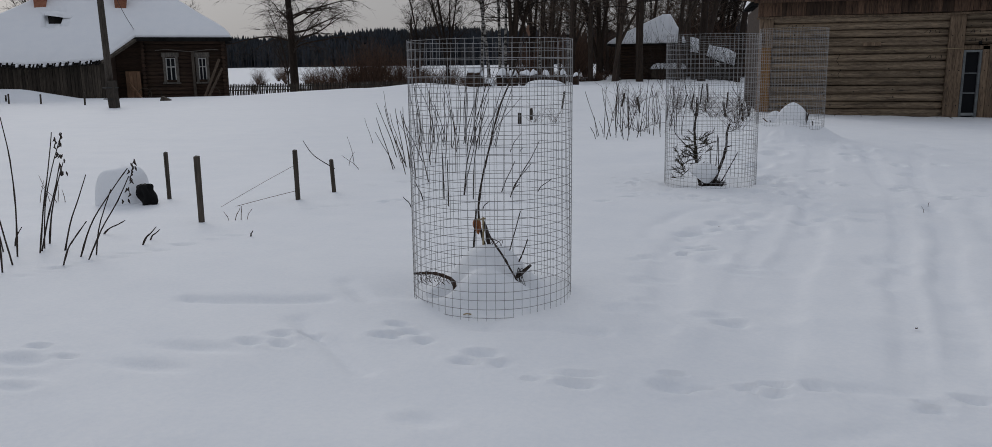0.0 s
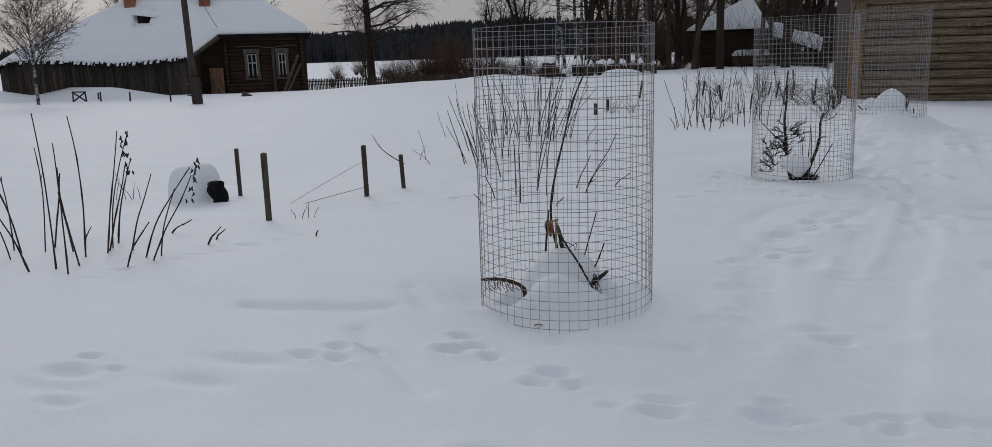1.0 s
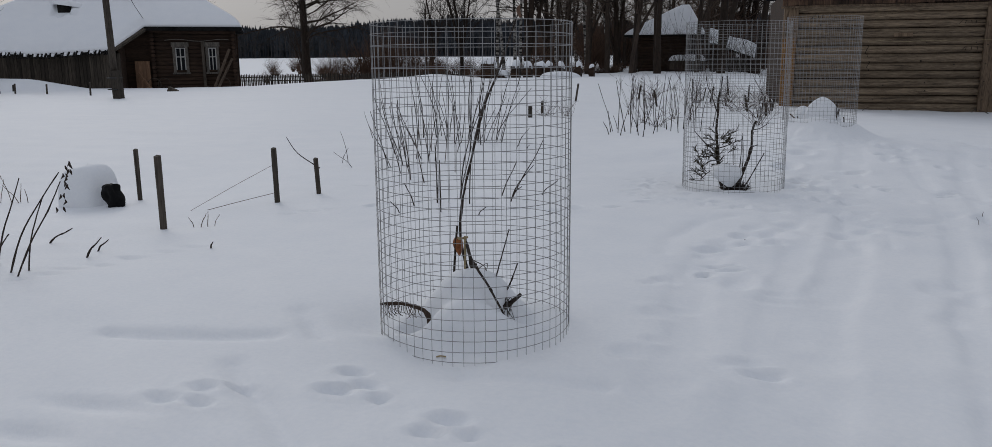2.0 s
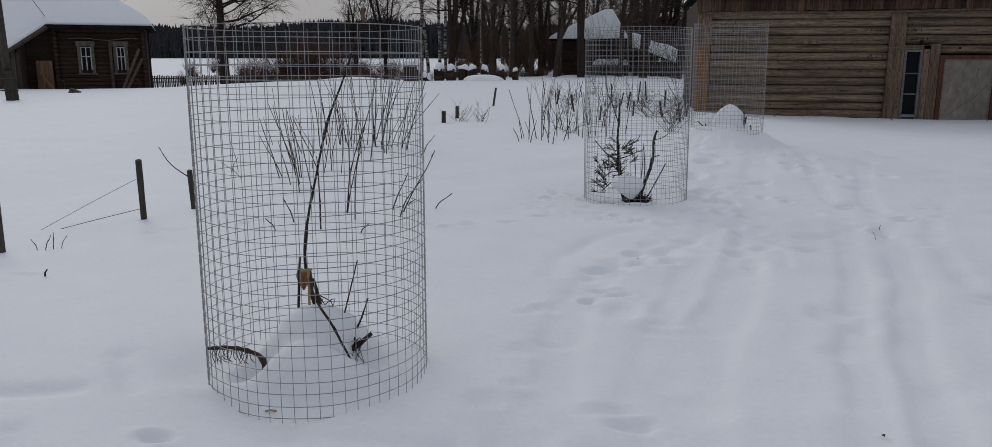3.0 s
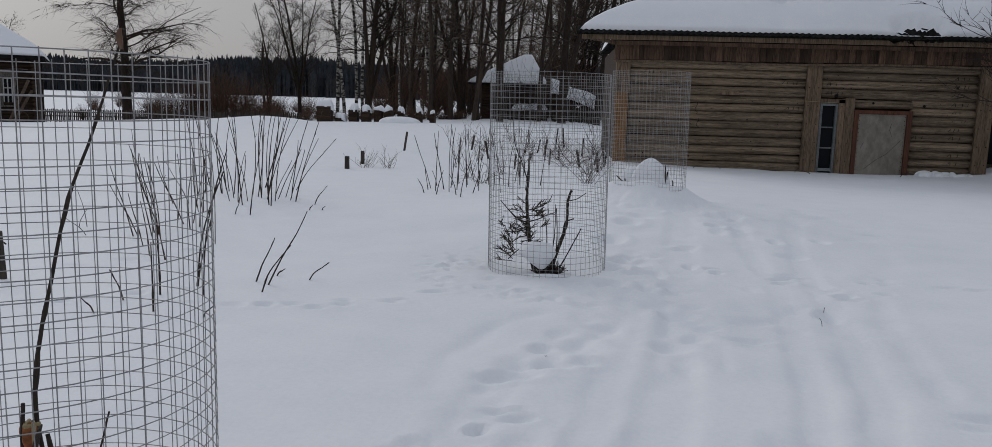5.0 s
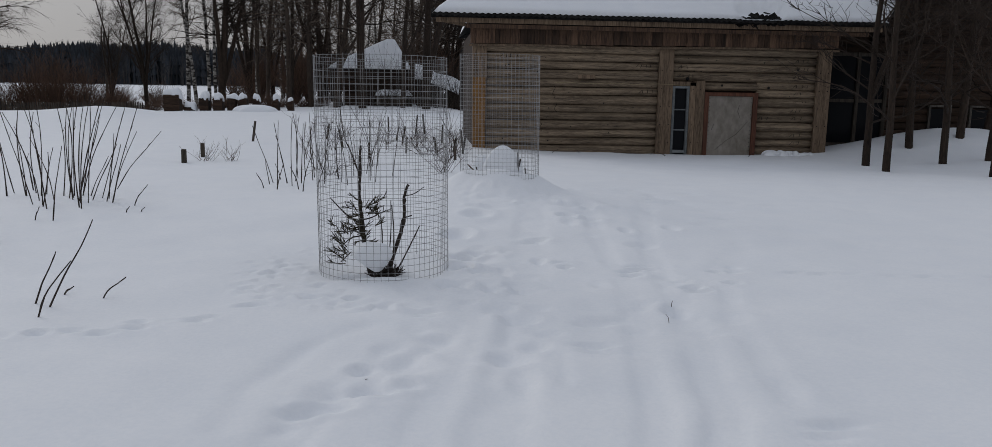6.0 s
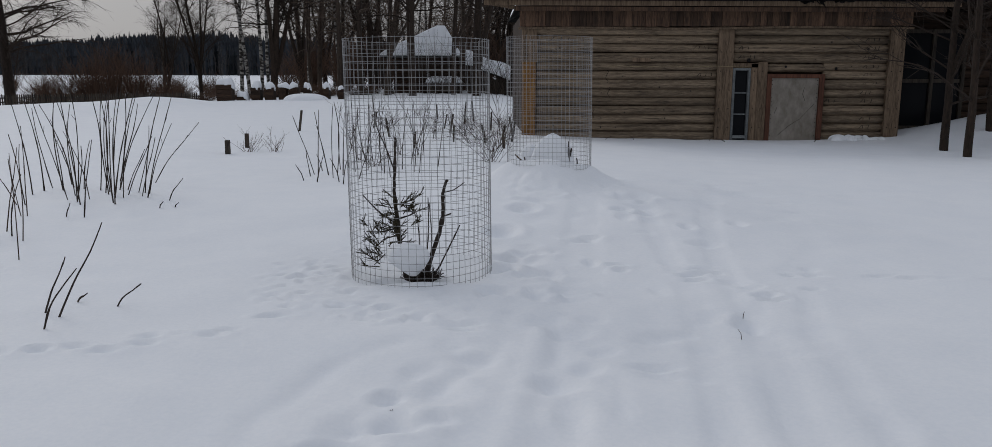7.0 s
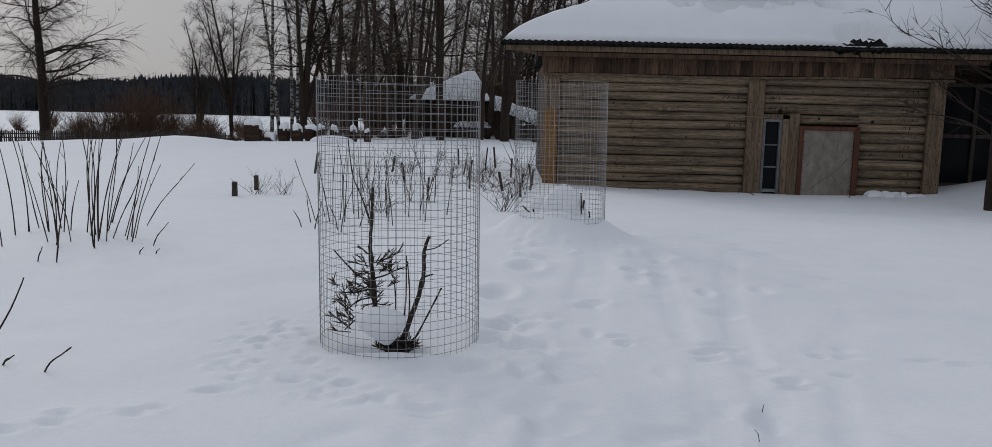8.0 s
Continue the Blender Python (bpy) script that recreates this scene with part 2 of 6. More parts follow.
def base_height(x, y):
    """The lie of the snow: flat near by, a low crest to the left far off, a gentle rise behind."""
    x, y = np.asarray(x, float), np.asarray(y, float)
    side = 1 / (1 + np.exp(np.clip((x + 15) / 3.0, -60, 60)))
    rise = np.clip((y - 9) / 36, 0, 1) * 0.36 * (1 - side) * (1 - 0.85 / (1 + np.exp(np.clip(-(x - 4.5) / 0.8, -60, 60))))
    left = -0.10 * np.clip((-x - 2) / 3, 0, 1) * np.exp(-((y - 7) / 6) ** 2)
    drop = -0.5 * side * np.clip((y - 36) / 6, 0, 1)
    far = np.clip((y - 60) / 200, 0, 1.6) * 2.5
    z = rise + left + drop + far
    z = z + bump_at(x, y, -13.2, 37, 4.5, 5, 0.28) + bump_at(x, y, -10.2, 35.5, 1.7, 3, 0.26) + bump_at(x, y, -19.5, 33, 6, 4, 0.08) + bump_at(x, y, -31, 33.2, 2.6, 1.1, 0.75) + bump_at(x, y, -35.2, 30.8, 1.3, 0.9, 0.7)
    z = z + bump_at(x, y, 15.2, 23.2, 2.6, 1.3, 0.6) + bump_at(x, y, 19.5, 22, 3.5, 1.6, 0.5)
    z = z + bump_at(x, y, 2.95, 13.3, 2.3, 2.2, 0.22)
    z = z + soft_noise(x, y, 3.1) * 0.07 + soft_noise(x + 9, y, 1.2) * 0.025
    return z


def plateau_at(x, y, cx, cy, rx, ry, h):
    """A flat-topped mound, or with h below 0 a pit, with steep sides."""
    wob = 1 + 0.5 * soft_noise(x * 1.0, y * 1.0, 0.16)
    return h * np.exp(-((((x - cx) / rx) ** 2 + ((y - cy) / ry) ** 2) * wob) ** 2.2)


def detail_height(x, y):
    z = rough_height(x, y)
    for cx, cy, rad, lift in LIFTS:
        z = z + lift * np.exp(-((x - cx) ** 2 + (y - cy) ** 2) / rad ** 2)
    return z


# places whose snow level is known: plan x, y, reach, height
LEVELS = [(0.31, 4.60, 0.32, -0.048), (-0.12, 4.95, 0.25, -0.02), (0.76, 4.95, 0.25, -0.02), (1.68, 9.44, 0.35, 0.012), (2.90, 13.28, 0.38, 0.49), (3.40, 13.5, 0.25, 0.37), (2.47, 13.5, 0.25, 0.40)]


def rough_height(x, y):
    z = 0 * x
    for pts, w, depth in RUTS:
        d = near_line(x + 0.08 * soft_noise(x, y, 1.1) + 0.05 * soft_noise(x + 4, y, 0.4), y, pts)
        fade = np.clip(0.85 + 0.8 * soft_noise(x + 7, y, 1.5) + 0.7 * soft_noise(x, y, 0.5) + 0.6 * soft_noise(x + 2, y, 0.2), 0, 1.3) * (1.1 - 0.45 * np.clip((y - 6.5) / 3, 0, 1)) * np.clip((y - 3.7) / 0.7, 0, 1)
        z = z - 0.72 * depth * np.exp(-(d / w) ** 6) * fade + depth * 0.14 * fade * np.exp(-((d - 1.9 * w) / (0.7 * w)) ** 2)
    lane = np.exp(-((near_line(x, y, RUTS[0][0]) - 0.3) / 0.7) ** 2)
    z = z + lane * (soft_noise(x, y, 0.16) * 0.008 + soft_noise(x + 5, y, 0.33) * 0.009)
    z = z + soft_noise(x, y * 1.4, 0.55) * 0.022 + soft_noise(x, y, 0.3) * 0.008 + soft_noise(x + 3, y + 8, 0.11) * 0.004
    for pts, w, depth in FURROWS:
        d = near_line(x + 0.05 * soft_noise(x, y, 0.3), y + 0.04 * soft_noise(x + 6, y, 0.25), pts)
        z = z - depth * np.exp(-(d / w) ** 2) * np.clip(0.9 + 1.0 * soft_noise(x, y, 0.28), 0.2, 1.3)
    # the heap in the first wire cage, hollow on both sides, with a low shelf in front
    z = z + plateau_at(x, y, 0.27, 5.18, 0.21, 0.19, 0.13) + bump_at(x, y, 0.28, 5.08, 0.33, 0.26, 0.15) + plateau_at(x, y, 0.33, 4.87, 0.25, 0.11, 0.065)
    z = z - plateau_at(x, y, 0.05, 4.93, 0.085, 0.09, 0.13) + bump_at(x, y, 0.0, 4.72, 0.2, 0.07, 0.03) - plateau_at(x, y, 0.48, 5.06, 0.10, 0.07, 0.075)
    # pit round the cut tree in the second cage
    z = z - plateau_at(x, y, 1.71, 9.66, 0.21, 0.11, 0.12) + bump_at(x, y, 1.68, 9.5, 0.4, 0.06, 0.03) - plateau_at(x, y, 1.46, 9.70, 0.10, 0.07, 0.05)
    return z


LIFTS = [(cx, cy, rad, level - float((base_height(np.array([cx]), np.array([cy])) + rough_height(np.array([cx]), np.array([cy])))[0])) for cx, cy, rad, level in LEVELS]


def spaced(stops):
    """Lines of a grid: from each stop, a step up to the next stop."""
    out = []
    for (a, step), (b, _) in zip(stops[:-1], stops[1:]):
        n = max(1, int(round((b - a) / step)))
        out += [a + (b - a) * i / n for i in range(n)]
    return np.array(out + [stops[-1][0]])


GX = spaced([(-1500, 250), (-500, 60), (-140, 12), (-50, 2.5), (-22, 0.9), (-8, 0.25), (-5, 0.09), (-1.8, 0.032), (4.6, 0.07), (7.5, 0.2), (13, 0.5), (24, 3), (60, 20), (200, 100), (1500, 0)])
GY = spaced([(-600, 120), (-60, 8), (-4, 1.0), (1.5, 0.2), (2.8, 0.03), (7.2, 0.035), (10.6, 0.05), (15, 0.12), (20, 0.3), (30, 0.6), (50, 2.0), (90, 8), (260, 25), (420, 120), (1800, 0)])


HOLLOWS = [(-0.85, 3.68, 0.21, 0.055, 0.032), (-1.55, 3.36, 0.12, 0.06, 0.026), (-0.91, 3.43, 0.18, 0.05, 0.028), (-1.32, 3.1, 0.09, 0.04, 0.022), (0.48, 3.17, 0.10, 0.06, 0.016), (2.16, 3.88, 0.30, 0.05, 0.008), (-0.93, 4.51, 0.30, 0.06, 0.012), (-1.5, 3.2, 0.2, 0.05, 0.01)]
# hare prints in the foreground: x, y, half-length, half-width
PRINTS = [
    (1.01, 3.77, 0.08, 0.035), (1.01, 3.65, 0.08, 0.035), (1.41, 3.75, 0.08, 0.06), (1.41, 3.89, 0.05, 0.03), (1.53, 3.76, 0.05, 0.025), (1.84, 3.86, 0.06, 0.035), (1.81, 3.74, 0.06, 0.035), (2.0, 3.86, 0.05, 0.05),
    (1.72, 3.79, 0.05, 0.035), (2.44, 3.81, 0.06, 0.035), (2.41, 3.71, 0.06, 0.025), (2.62, 3.89, 0.07, 0.035), (0.83, 3.67, 0.05, 0.025), (0.53, 3.93, 0.07, 0.045), (0.48, 3.81, 0.06, 0.035), (0.64, 3.82, 0.04, 0.03)]
PRINTS_BY_CAGE = [
    (-0.02, 4.28, 0.06, 0.04), (0.0, 4.06, 0.07, 0.04), (0.1, 4.14, 0.06, 0.04), (0.21, 4.03, 0.04, 0.03), (-0.52, 3.94, 0.06, 0.035), (-0.46, 3.8, 0.06, 0.03), (-0.38, 3.99, 0.05, 0.035), (-0.61, 3.8, 0.07, 0.04), (-1.37, 3.45, 0.045, 0.03), (-1.6, 3.53, 0.05, 0.03)]
# footprints and scuffs along the lane
LANE_PRINTS = [
    (2.31, 11.09, 0.12, 0.17, 0.07), (3.62, 12.38, 0.18, 0.09, 0.045), (3.48, 11.79, 0.08, 0.09, 0.05), (3.66, 11.66, 0.12, 0.07, 0.035), (3.72, 11.99, 0.13, 0.07, 0.03), (2.55, 11.89, 0.12, 0.13, 0.05), (2.7, 12.18, 0.13, 0.10, 0.04),
    (4.99, 13.44, 0.36, 0.08, 0.04), (4.9, 13.1, 0.27, 0.07, 0.035), (6.03, 13.68, 0.19, 0.08, 0.03), (6.64, 13.65, 0.30, 0.08, 0.035), (5.67, 12.94, 0.17, 0.07, 0.03), (4.77, 14.65, 0.24, 0.09, 0.035), (4.97, 14.38, 0.15, 0.08, 0.03)]
SMALL_PRINTS = [
    (3.63, 9.76, 0.08, 0.04, 0.035), (3.63, 9.6, 0.08, 0.04, 0.035), (3.96, 9.41, 0.07, 0.035, 0.03), (4.33, 9.34, 0.07, 0.035, 0.03), (3.14, 10.04, 0.08, 0.045, 0.03), (3.14, 9.88, 0.05, 0.045, 0.03),
    (2.43, 10.25, 0.15, 0.12, 0.05), (2.45, 9.81, 0.08, 0.08, 0.04), (2.32, 9.99, 0.07, 0.10, 0.04), (2.48, 9.43, 0.06, 0.05, 0.025), (3.12, 8.45, 0.13, 0.07, 0.025), (3.97, 10.68, 0.11, 0.08, 0.025), (2.96, 10.14, 0.05, 0.10, 0.03)]
SCUFFS = [
    (1.43, 6.35, 0.035, 0.05, 0.05), (1.68, 7.61, 0.06, 0.06, 0.025), (1.78, 7.28, 0.09, 0.06, 0.032), (1.92, 7.35, 0.07, 0.06, 0.03), (1.58, 7.09, 0.10, 0.06, 0.03), (2.47, 7.77, 0.10, 0.10, 0.03), (3.06, 8.37, 0.12, 0.05, 0.025),
    (1.46, 7.03, 0.08, 0.05, 0.025), (2.08, 8.12, 0.10, 0.07, 0.025), (2.62, 8.55, 0.10, 0.10, 0.03), (3.65, 8.6, 0.07, 0.10, 0.035), (2.77, 8.2, 0.07, 0.06, 0.02), (2.63, 7.95, 0.08, 0.08, 0.025)]


def make_ground():
    X, Y = np.meshgrid(GX, GY)
    Z = base_height(X, Y) + detail_height(X, Y)
    r = random.Random(11)
    dents = []
    for x, y, rx, ry in PRINTS + PRINTS_BY_CAGE:
        dents.append((x, y, rx, ry, r.uniform(0.024, 0.038)))
    dents += LANE_PRINTS + SMALL_PRINTS + SCUFFS
    # trampled snow round the second cage
    for i in range(70):
        a, d = r.uniform(2.6, 5.6), r.uniform(0.55, 1.15)
        dents.append((1.67 + d * math.cos(a), 9.87 + d * math.sin(a), r.uniform(0.025, 0.06), r.uniform(0.025, 0.05), r.uniform(0.006, 0.022)))
    for i in range(12):
        dents.append((r.uniform(2.2, 2.75), r.uniform(9.0, 10.8), r.uniform(0.06, 0.12), r.uniform(0.05, 0.1), r.uniform(0.015, 0.05)))
    # footprints up the lane, mostly in flat pairs
    for i in range(16):
        y = r.uniform(4.6, 14.5)
        x = 2.0 + (y - 5.5) * 0.22 + r.uniform(-0.8, 1.9)
        for dx, dy in ((0, 0), (r.uniform(-0.08, 0.08), 0.11)):
            dents.append((x + dx, y + dy, r.uniform(0.07, 0.13), r.uniform(0.03, 0.05), r.uniform(0.022, 0.045)))
    for i in range(14):
        y = r.uniform(5.5, 14.5)
        x = 2.0 + (y - 5.5) * 0.22 + r.uniform(-0.75, 1.2)
        dents.append((x, y, r.uniform(0.05, 0.11), r.uniform(0.07, 0.16), r.uniform(0.012, 0.035)))
    # old prints half filled in along the sled ruts
    for pts, w, depth in RUTS:
        for (ax, ay), (bx, by) in zip(pts[:-1], pts[1:]):
            n = int(math.hypot(bx - ax, by - ay) / 0.34)
            for i in range(n):
                s = (i + r.random()) / n
                dents.append((ax + (bx - ax) * s + r.uniform(-0.14, 0.14), ay + (by - ay) * s, r.uniform(0.05, 0.12), r.uniform(0.04, 0.12), r.uniform(-0.006, 0.014)))
    for i in range(9):
        dents.append((r.uniform(3.4, 5.6), r.uniform(11.5, 14.6), r.uniform(0.1, 0.25), r.uniform(0.05, 0.1), r.uniform(0.02, 0.045)))
    for i in range(16):
        y = r.uniform(4.7, 8.4)
        dents.append((1.25 + max(0, y - 6.4) * 0.4 + r.uniform(-0.16, 0.16), y, r.uniform(0.03, 0.09), r.uniform(0.04, 0.12), r.uniform(0.008, 0.022)))
    # small tracks over the open snow
    for x0, y0, x1, y1, n in ((-2.9, 4.75, -2.2, 6.2, 9), (-2.2, 7.6, -1.0, 8.6, 7), (-0.9, 8.1, 0.5, 8.5, 7), (0.2, 8.3, 1.3, 9.1, 8), (4.3, 9.7, 8.6, 9.4, 16), (-2.2, 9.3, -1.6, 10.0, 4), (5.2, 13.6, 9.0, 13.2, 9)):
        for i in range(n):
            s = (i + r.uniform(-0.3, 0.3)) / max(1, n - 1)
            dents.append((x0 + (x1 - x0) * s + r.uniform(-0.06, 0.06), y0 + (y1 - y0) * s + r.uniform(-0.06, 0.06), r.uniform(0.05, 0.09), r.uniform(0.03, 0.05), r.uniform(0.015, 0.03)))
    # loose crumbs of snow by the second cage
    for i in range(170):
        a, d = r.uniform(0, math.tau), r.uniform(0.6, 1.2)
        dents.append((1.75 + d * math.cos(a), 9.75 + d * math.sin(a), r.uniform(0.03, 0.05), r.uniform(0.025, 0.045), -r.uniform(0.003, 0.013)))
    # crumbs on the mound under the third cage
    for i in range(70):
        dents.append((r.uniform(2.35, 3.55), r.uniform(12.3, 13.3), r.uniform(0.03, 0.07), r.uniform(0.04, 0.07), -r.uniform(0.004, 0.016)))
    # wind-blown hollows and old half-filled tracks
    dents += HOLLOWS
    for cx, cy, rx, ry, depth in dents:
        w = 2.8
        i0, i1 = np.searchsorted(GX, [cx - w * rx, cx + w * rx])
        j0, j1 = np.searchsorted(GY, [cy - w * ry, cy + w * ry])
        if i1 <= i0 or j1 <= j0:
            continue
        q = ((X[j0:j1, i0:i1] - cx) / rx) ** 2 + ((Y[j0:j1, i0:i1] - cy) / ry) ** 2
        wide = rx > 0.12
        Z[j0:j1, i0:i1] += depth * ((0.05 if wide else 0.28) * np.exp(-(np.sqrt(q) - 1.7) ** 2 / 0.2) - np.exp(-q ** (1.0 if wide else 2.0)))
    nx, ny = len(GX), len(GY)
    me = bpy.data.meshes.new("ground")
    idx = np.arange(nx * ny).reshape(ny, nx)
    faces = np.stack([idx[:-1, :-1], idx[:-1, 1:], idx[1:, 1:], idx[1:, :-1]], -1).reshape(-1, 4)
    me.from_pydata(np.stack([X, Y, Z], -1).reshape(-1, 3).tolist(), [], faces.tolist())
    me.polygons.foreach_set("use_smooth", [True] * len(me.polygons))
    me.materials.append(SNOW)
    me.update()
    tagged(new("ground", me), "deep white snow with sled ruts and animal tracks", "snow ground", kind="structure")


def ground_z(x, y):
    if y > 20 or abs(x) > 9:
        return float(base_height(x, y))
    return float(base_height(x, y) + detail_height(np.array([float(x)]), np.array([float(y)]))[0])


make_ground()


# ---- roof snow: a thick blanket over a hipped roof ----
def blanket(x0, x1, front, back, roof_z, thick, nx, ny, seed, holes=()):
    """front(x): where the front eave lies; roof_z(x, y): height of the roof; the snow is rounded at its edges."""
    g = Geo()
    top, low = [], []
    for j in range(ny + 1):
        for i in range(nx + 1):
            u, v = i / nx, j / ny
            x = x0 + (x1 - x0) * u
            yf = front(x)
            v = v ** 1.35
            y = yf + (back - yf) * v
            d = min(x - x0, x1 - x, y - yf, back - y)
            t = thick * (1 - math.exp(-d / 0.16)) * (1 + 0.35 * float(soft_noise(np.array(x + seed), np.array(y), 1.3)))
            z = roof_z(x, y) + t + 0.02
            for hx0, hx1, hy0, hy1 in holes:
                q = 0.9 * float(soft_noise(np.array(x), np.array(y), 0.3)) + max(abs(x - (hx0 + hx1) / 2) / ((hx1 - hx0) / 2), abs(y - (hy0 + hy1) / 2) / ((hy1 - hy0) / 2))
                if q < 1.15:
                    z -= t * min(1, max(0, (1.15 - q) / 0.2))
            top.append((x, y - (0.10 * thick / 0.35 if j == 1 else 0), z))
            low.append((x, y, roof_z(x, y) + 0.012))
    n = len(top)
    g.v = [Vector(p) for p in top + low]
    w = nx + 1
    for j in range(ny):
        for i in range(nx):
            a = j * w + i
            g.f.append((a, a + 1, a + 1 + w, a + w))
            g.f.append((n + a, n + a + w, n + a + 1 + w, n + a + 1))
    rim = [i for i in range(w)] + [j * w + nx for j in range(1, ny + 1)] + [ny * w + i for i in range(nx - 1, -1, -1)] + [j * w for j in range(ny - 1, 0, -1)]
    for a, b in zip(rim, rim[1:] + rim[:1]):
        g.f.append((b, a, n + a, n + b))
    return g


def roof_shell(x0, x1, front, back, roof_z, thick, nx, ny):
    g = Geo()
    pts = []
    for dz in (0, -thick):
        for j in range(ny + 1):
            for i in range(nx + 1):
                x = x0 + (x1 - x0) * i / nx
                y = front(x) + (back - front(x)) * j / ny
                pts.append(Vector((x, y, roof_z(x, y) + dz)))
    g.v = pts
    w, n = nx + 1, (nx + 1) * (ny + 1)
    for j in range(ny):
        for i in range(nx):
            a = j * w + i
            g.f.append((a, a + 1, a + 1 + w, a + w))
            g.f.append((n + a, n + a + w, n + a + 1 + w, n + a + 1))
    rim = [i for i in range(w)] + [j * w + nx for j in range(1, ny + 1)] + [ny * w + i for i in range(nx - 1, -1, -1)] + [j * w for j in range(ny - 1, 0, -1)]
    for a, b in zip(rim, rim[1:] + rim[:1]):
        g.f.append((b, a, n + a, n + b))
    return g


def wavy_edge(x0, x1, y, z, pitch, amp, thick, depth):
    """The corrugated front edge of roof sheets."""
    g = Geo()
    n = int((x1 - x0) / pitch * 6)

    def fn(u, v):
        x = x0 + (x1 - x0) * u
        dz = amp * (0.75 + 0.7 * float(soft_noise(np.array(x), np.array(0.3), 0.4))) * math.sin(math.tau * x / pitch) + 0.03 * float(soft_noise(np.array(x), np.array(7.3), 0.9))
        a = math.tau * v
        return (x, y + depth * (0.5 - 0.5 * math.cos(a)) - 0.0, z + dz + thick * math.sin(a) * 0.5 + depth * 0.6 * (0.5 - 0.5 * math.cos(a)))
    return g.sheet(fn, n, 6)


def log_mesh(length, radius, seed, bow=0.012, sides=9):
    """A round log along x from 0, a little crooked, tapering."""
    r = random.Random(seed)
    g = Geo()
    n = max(3, int(length / 0.45))
    ph, ph2 = r.uniform(0, 6), r.uniform(0, 6)
    pts = [(length * i / n, bow * math.sin(ph2 + 2.1 * i / n), bow * math.sin(ph + 3.3 * i / n)) for i in range(n + 1)]
    rad = [radius * (1 + r.uniform(-0.04, 0.04) - 0.05 * (i / n if seed % 2 else 1 - i / n)) for i in range(n + 1)]
    return g.tube(pts, rad, sides)


def log_at(parent, me, x, y, z, rx=0):
    ob = new("log", me)
    ob.parent = parent
    ob.matrix_basis = pose(x, y, z, rx)
    return ob


def lump(rx, ry, rz, seed, peak=0.7):
    def fn(u, v):
        a, b = math.tau * u, 0.5 * math.pi * v
        k = 1 + 0.14 * math.sin(2 * a + seed) + 0.08 * math.sin(5 * a + 2 * seed) + 0.05 * math.sin(7 * a)
        return (rx * k * math.cos(a) * math.cos(b) ** peak + 0.12 * rx * math.sin(seed) * v, ry * k * math.sin(a) * math.cos(b) ** peak, rz * (math.sin(b) ** 0.75 * (1 + 0.1 * math.sin(4 * a + seed) * math.cos(b)) - 0.2 * (1 - v)))
    return Geo().sheet(fn, 30, 10, True)


def curve_line(x, y, z, ln):
    """A short bent wire hanging on a wall."""
    return [(x + 0.03 * math.sin(9 * t / 8), y, z + ln * (1 - t / 8) + 0.02 * math.sin(t)) for t in range(9)]


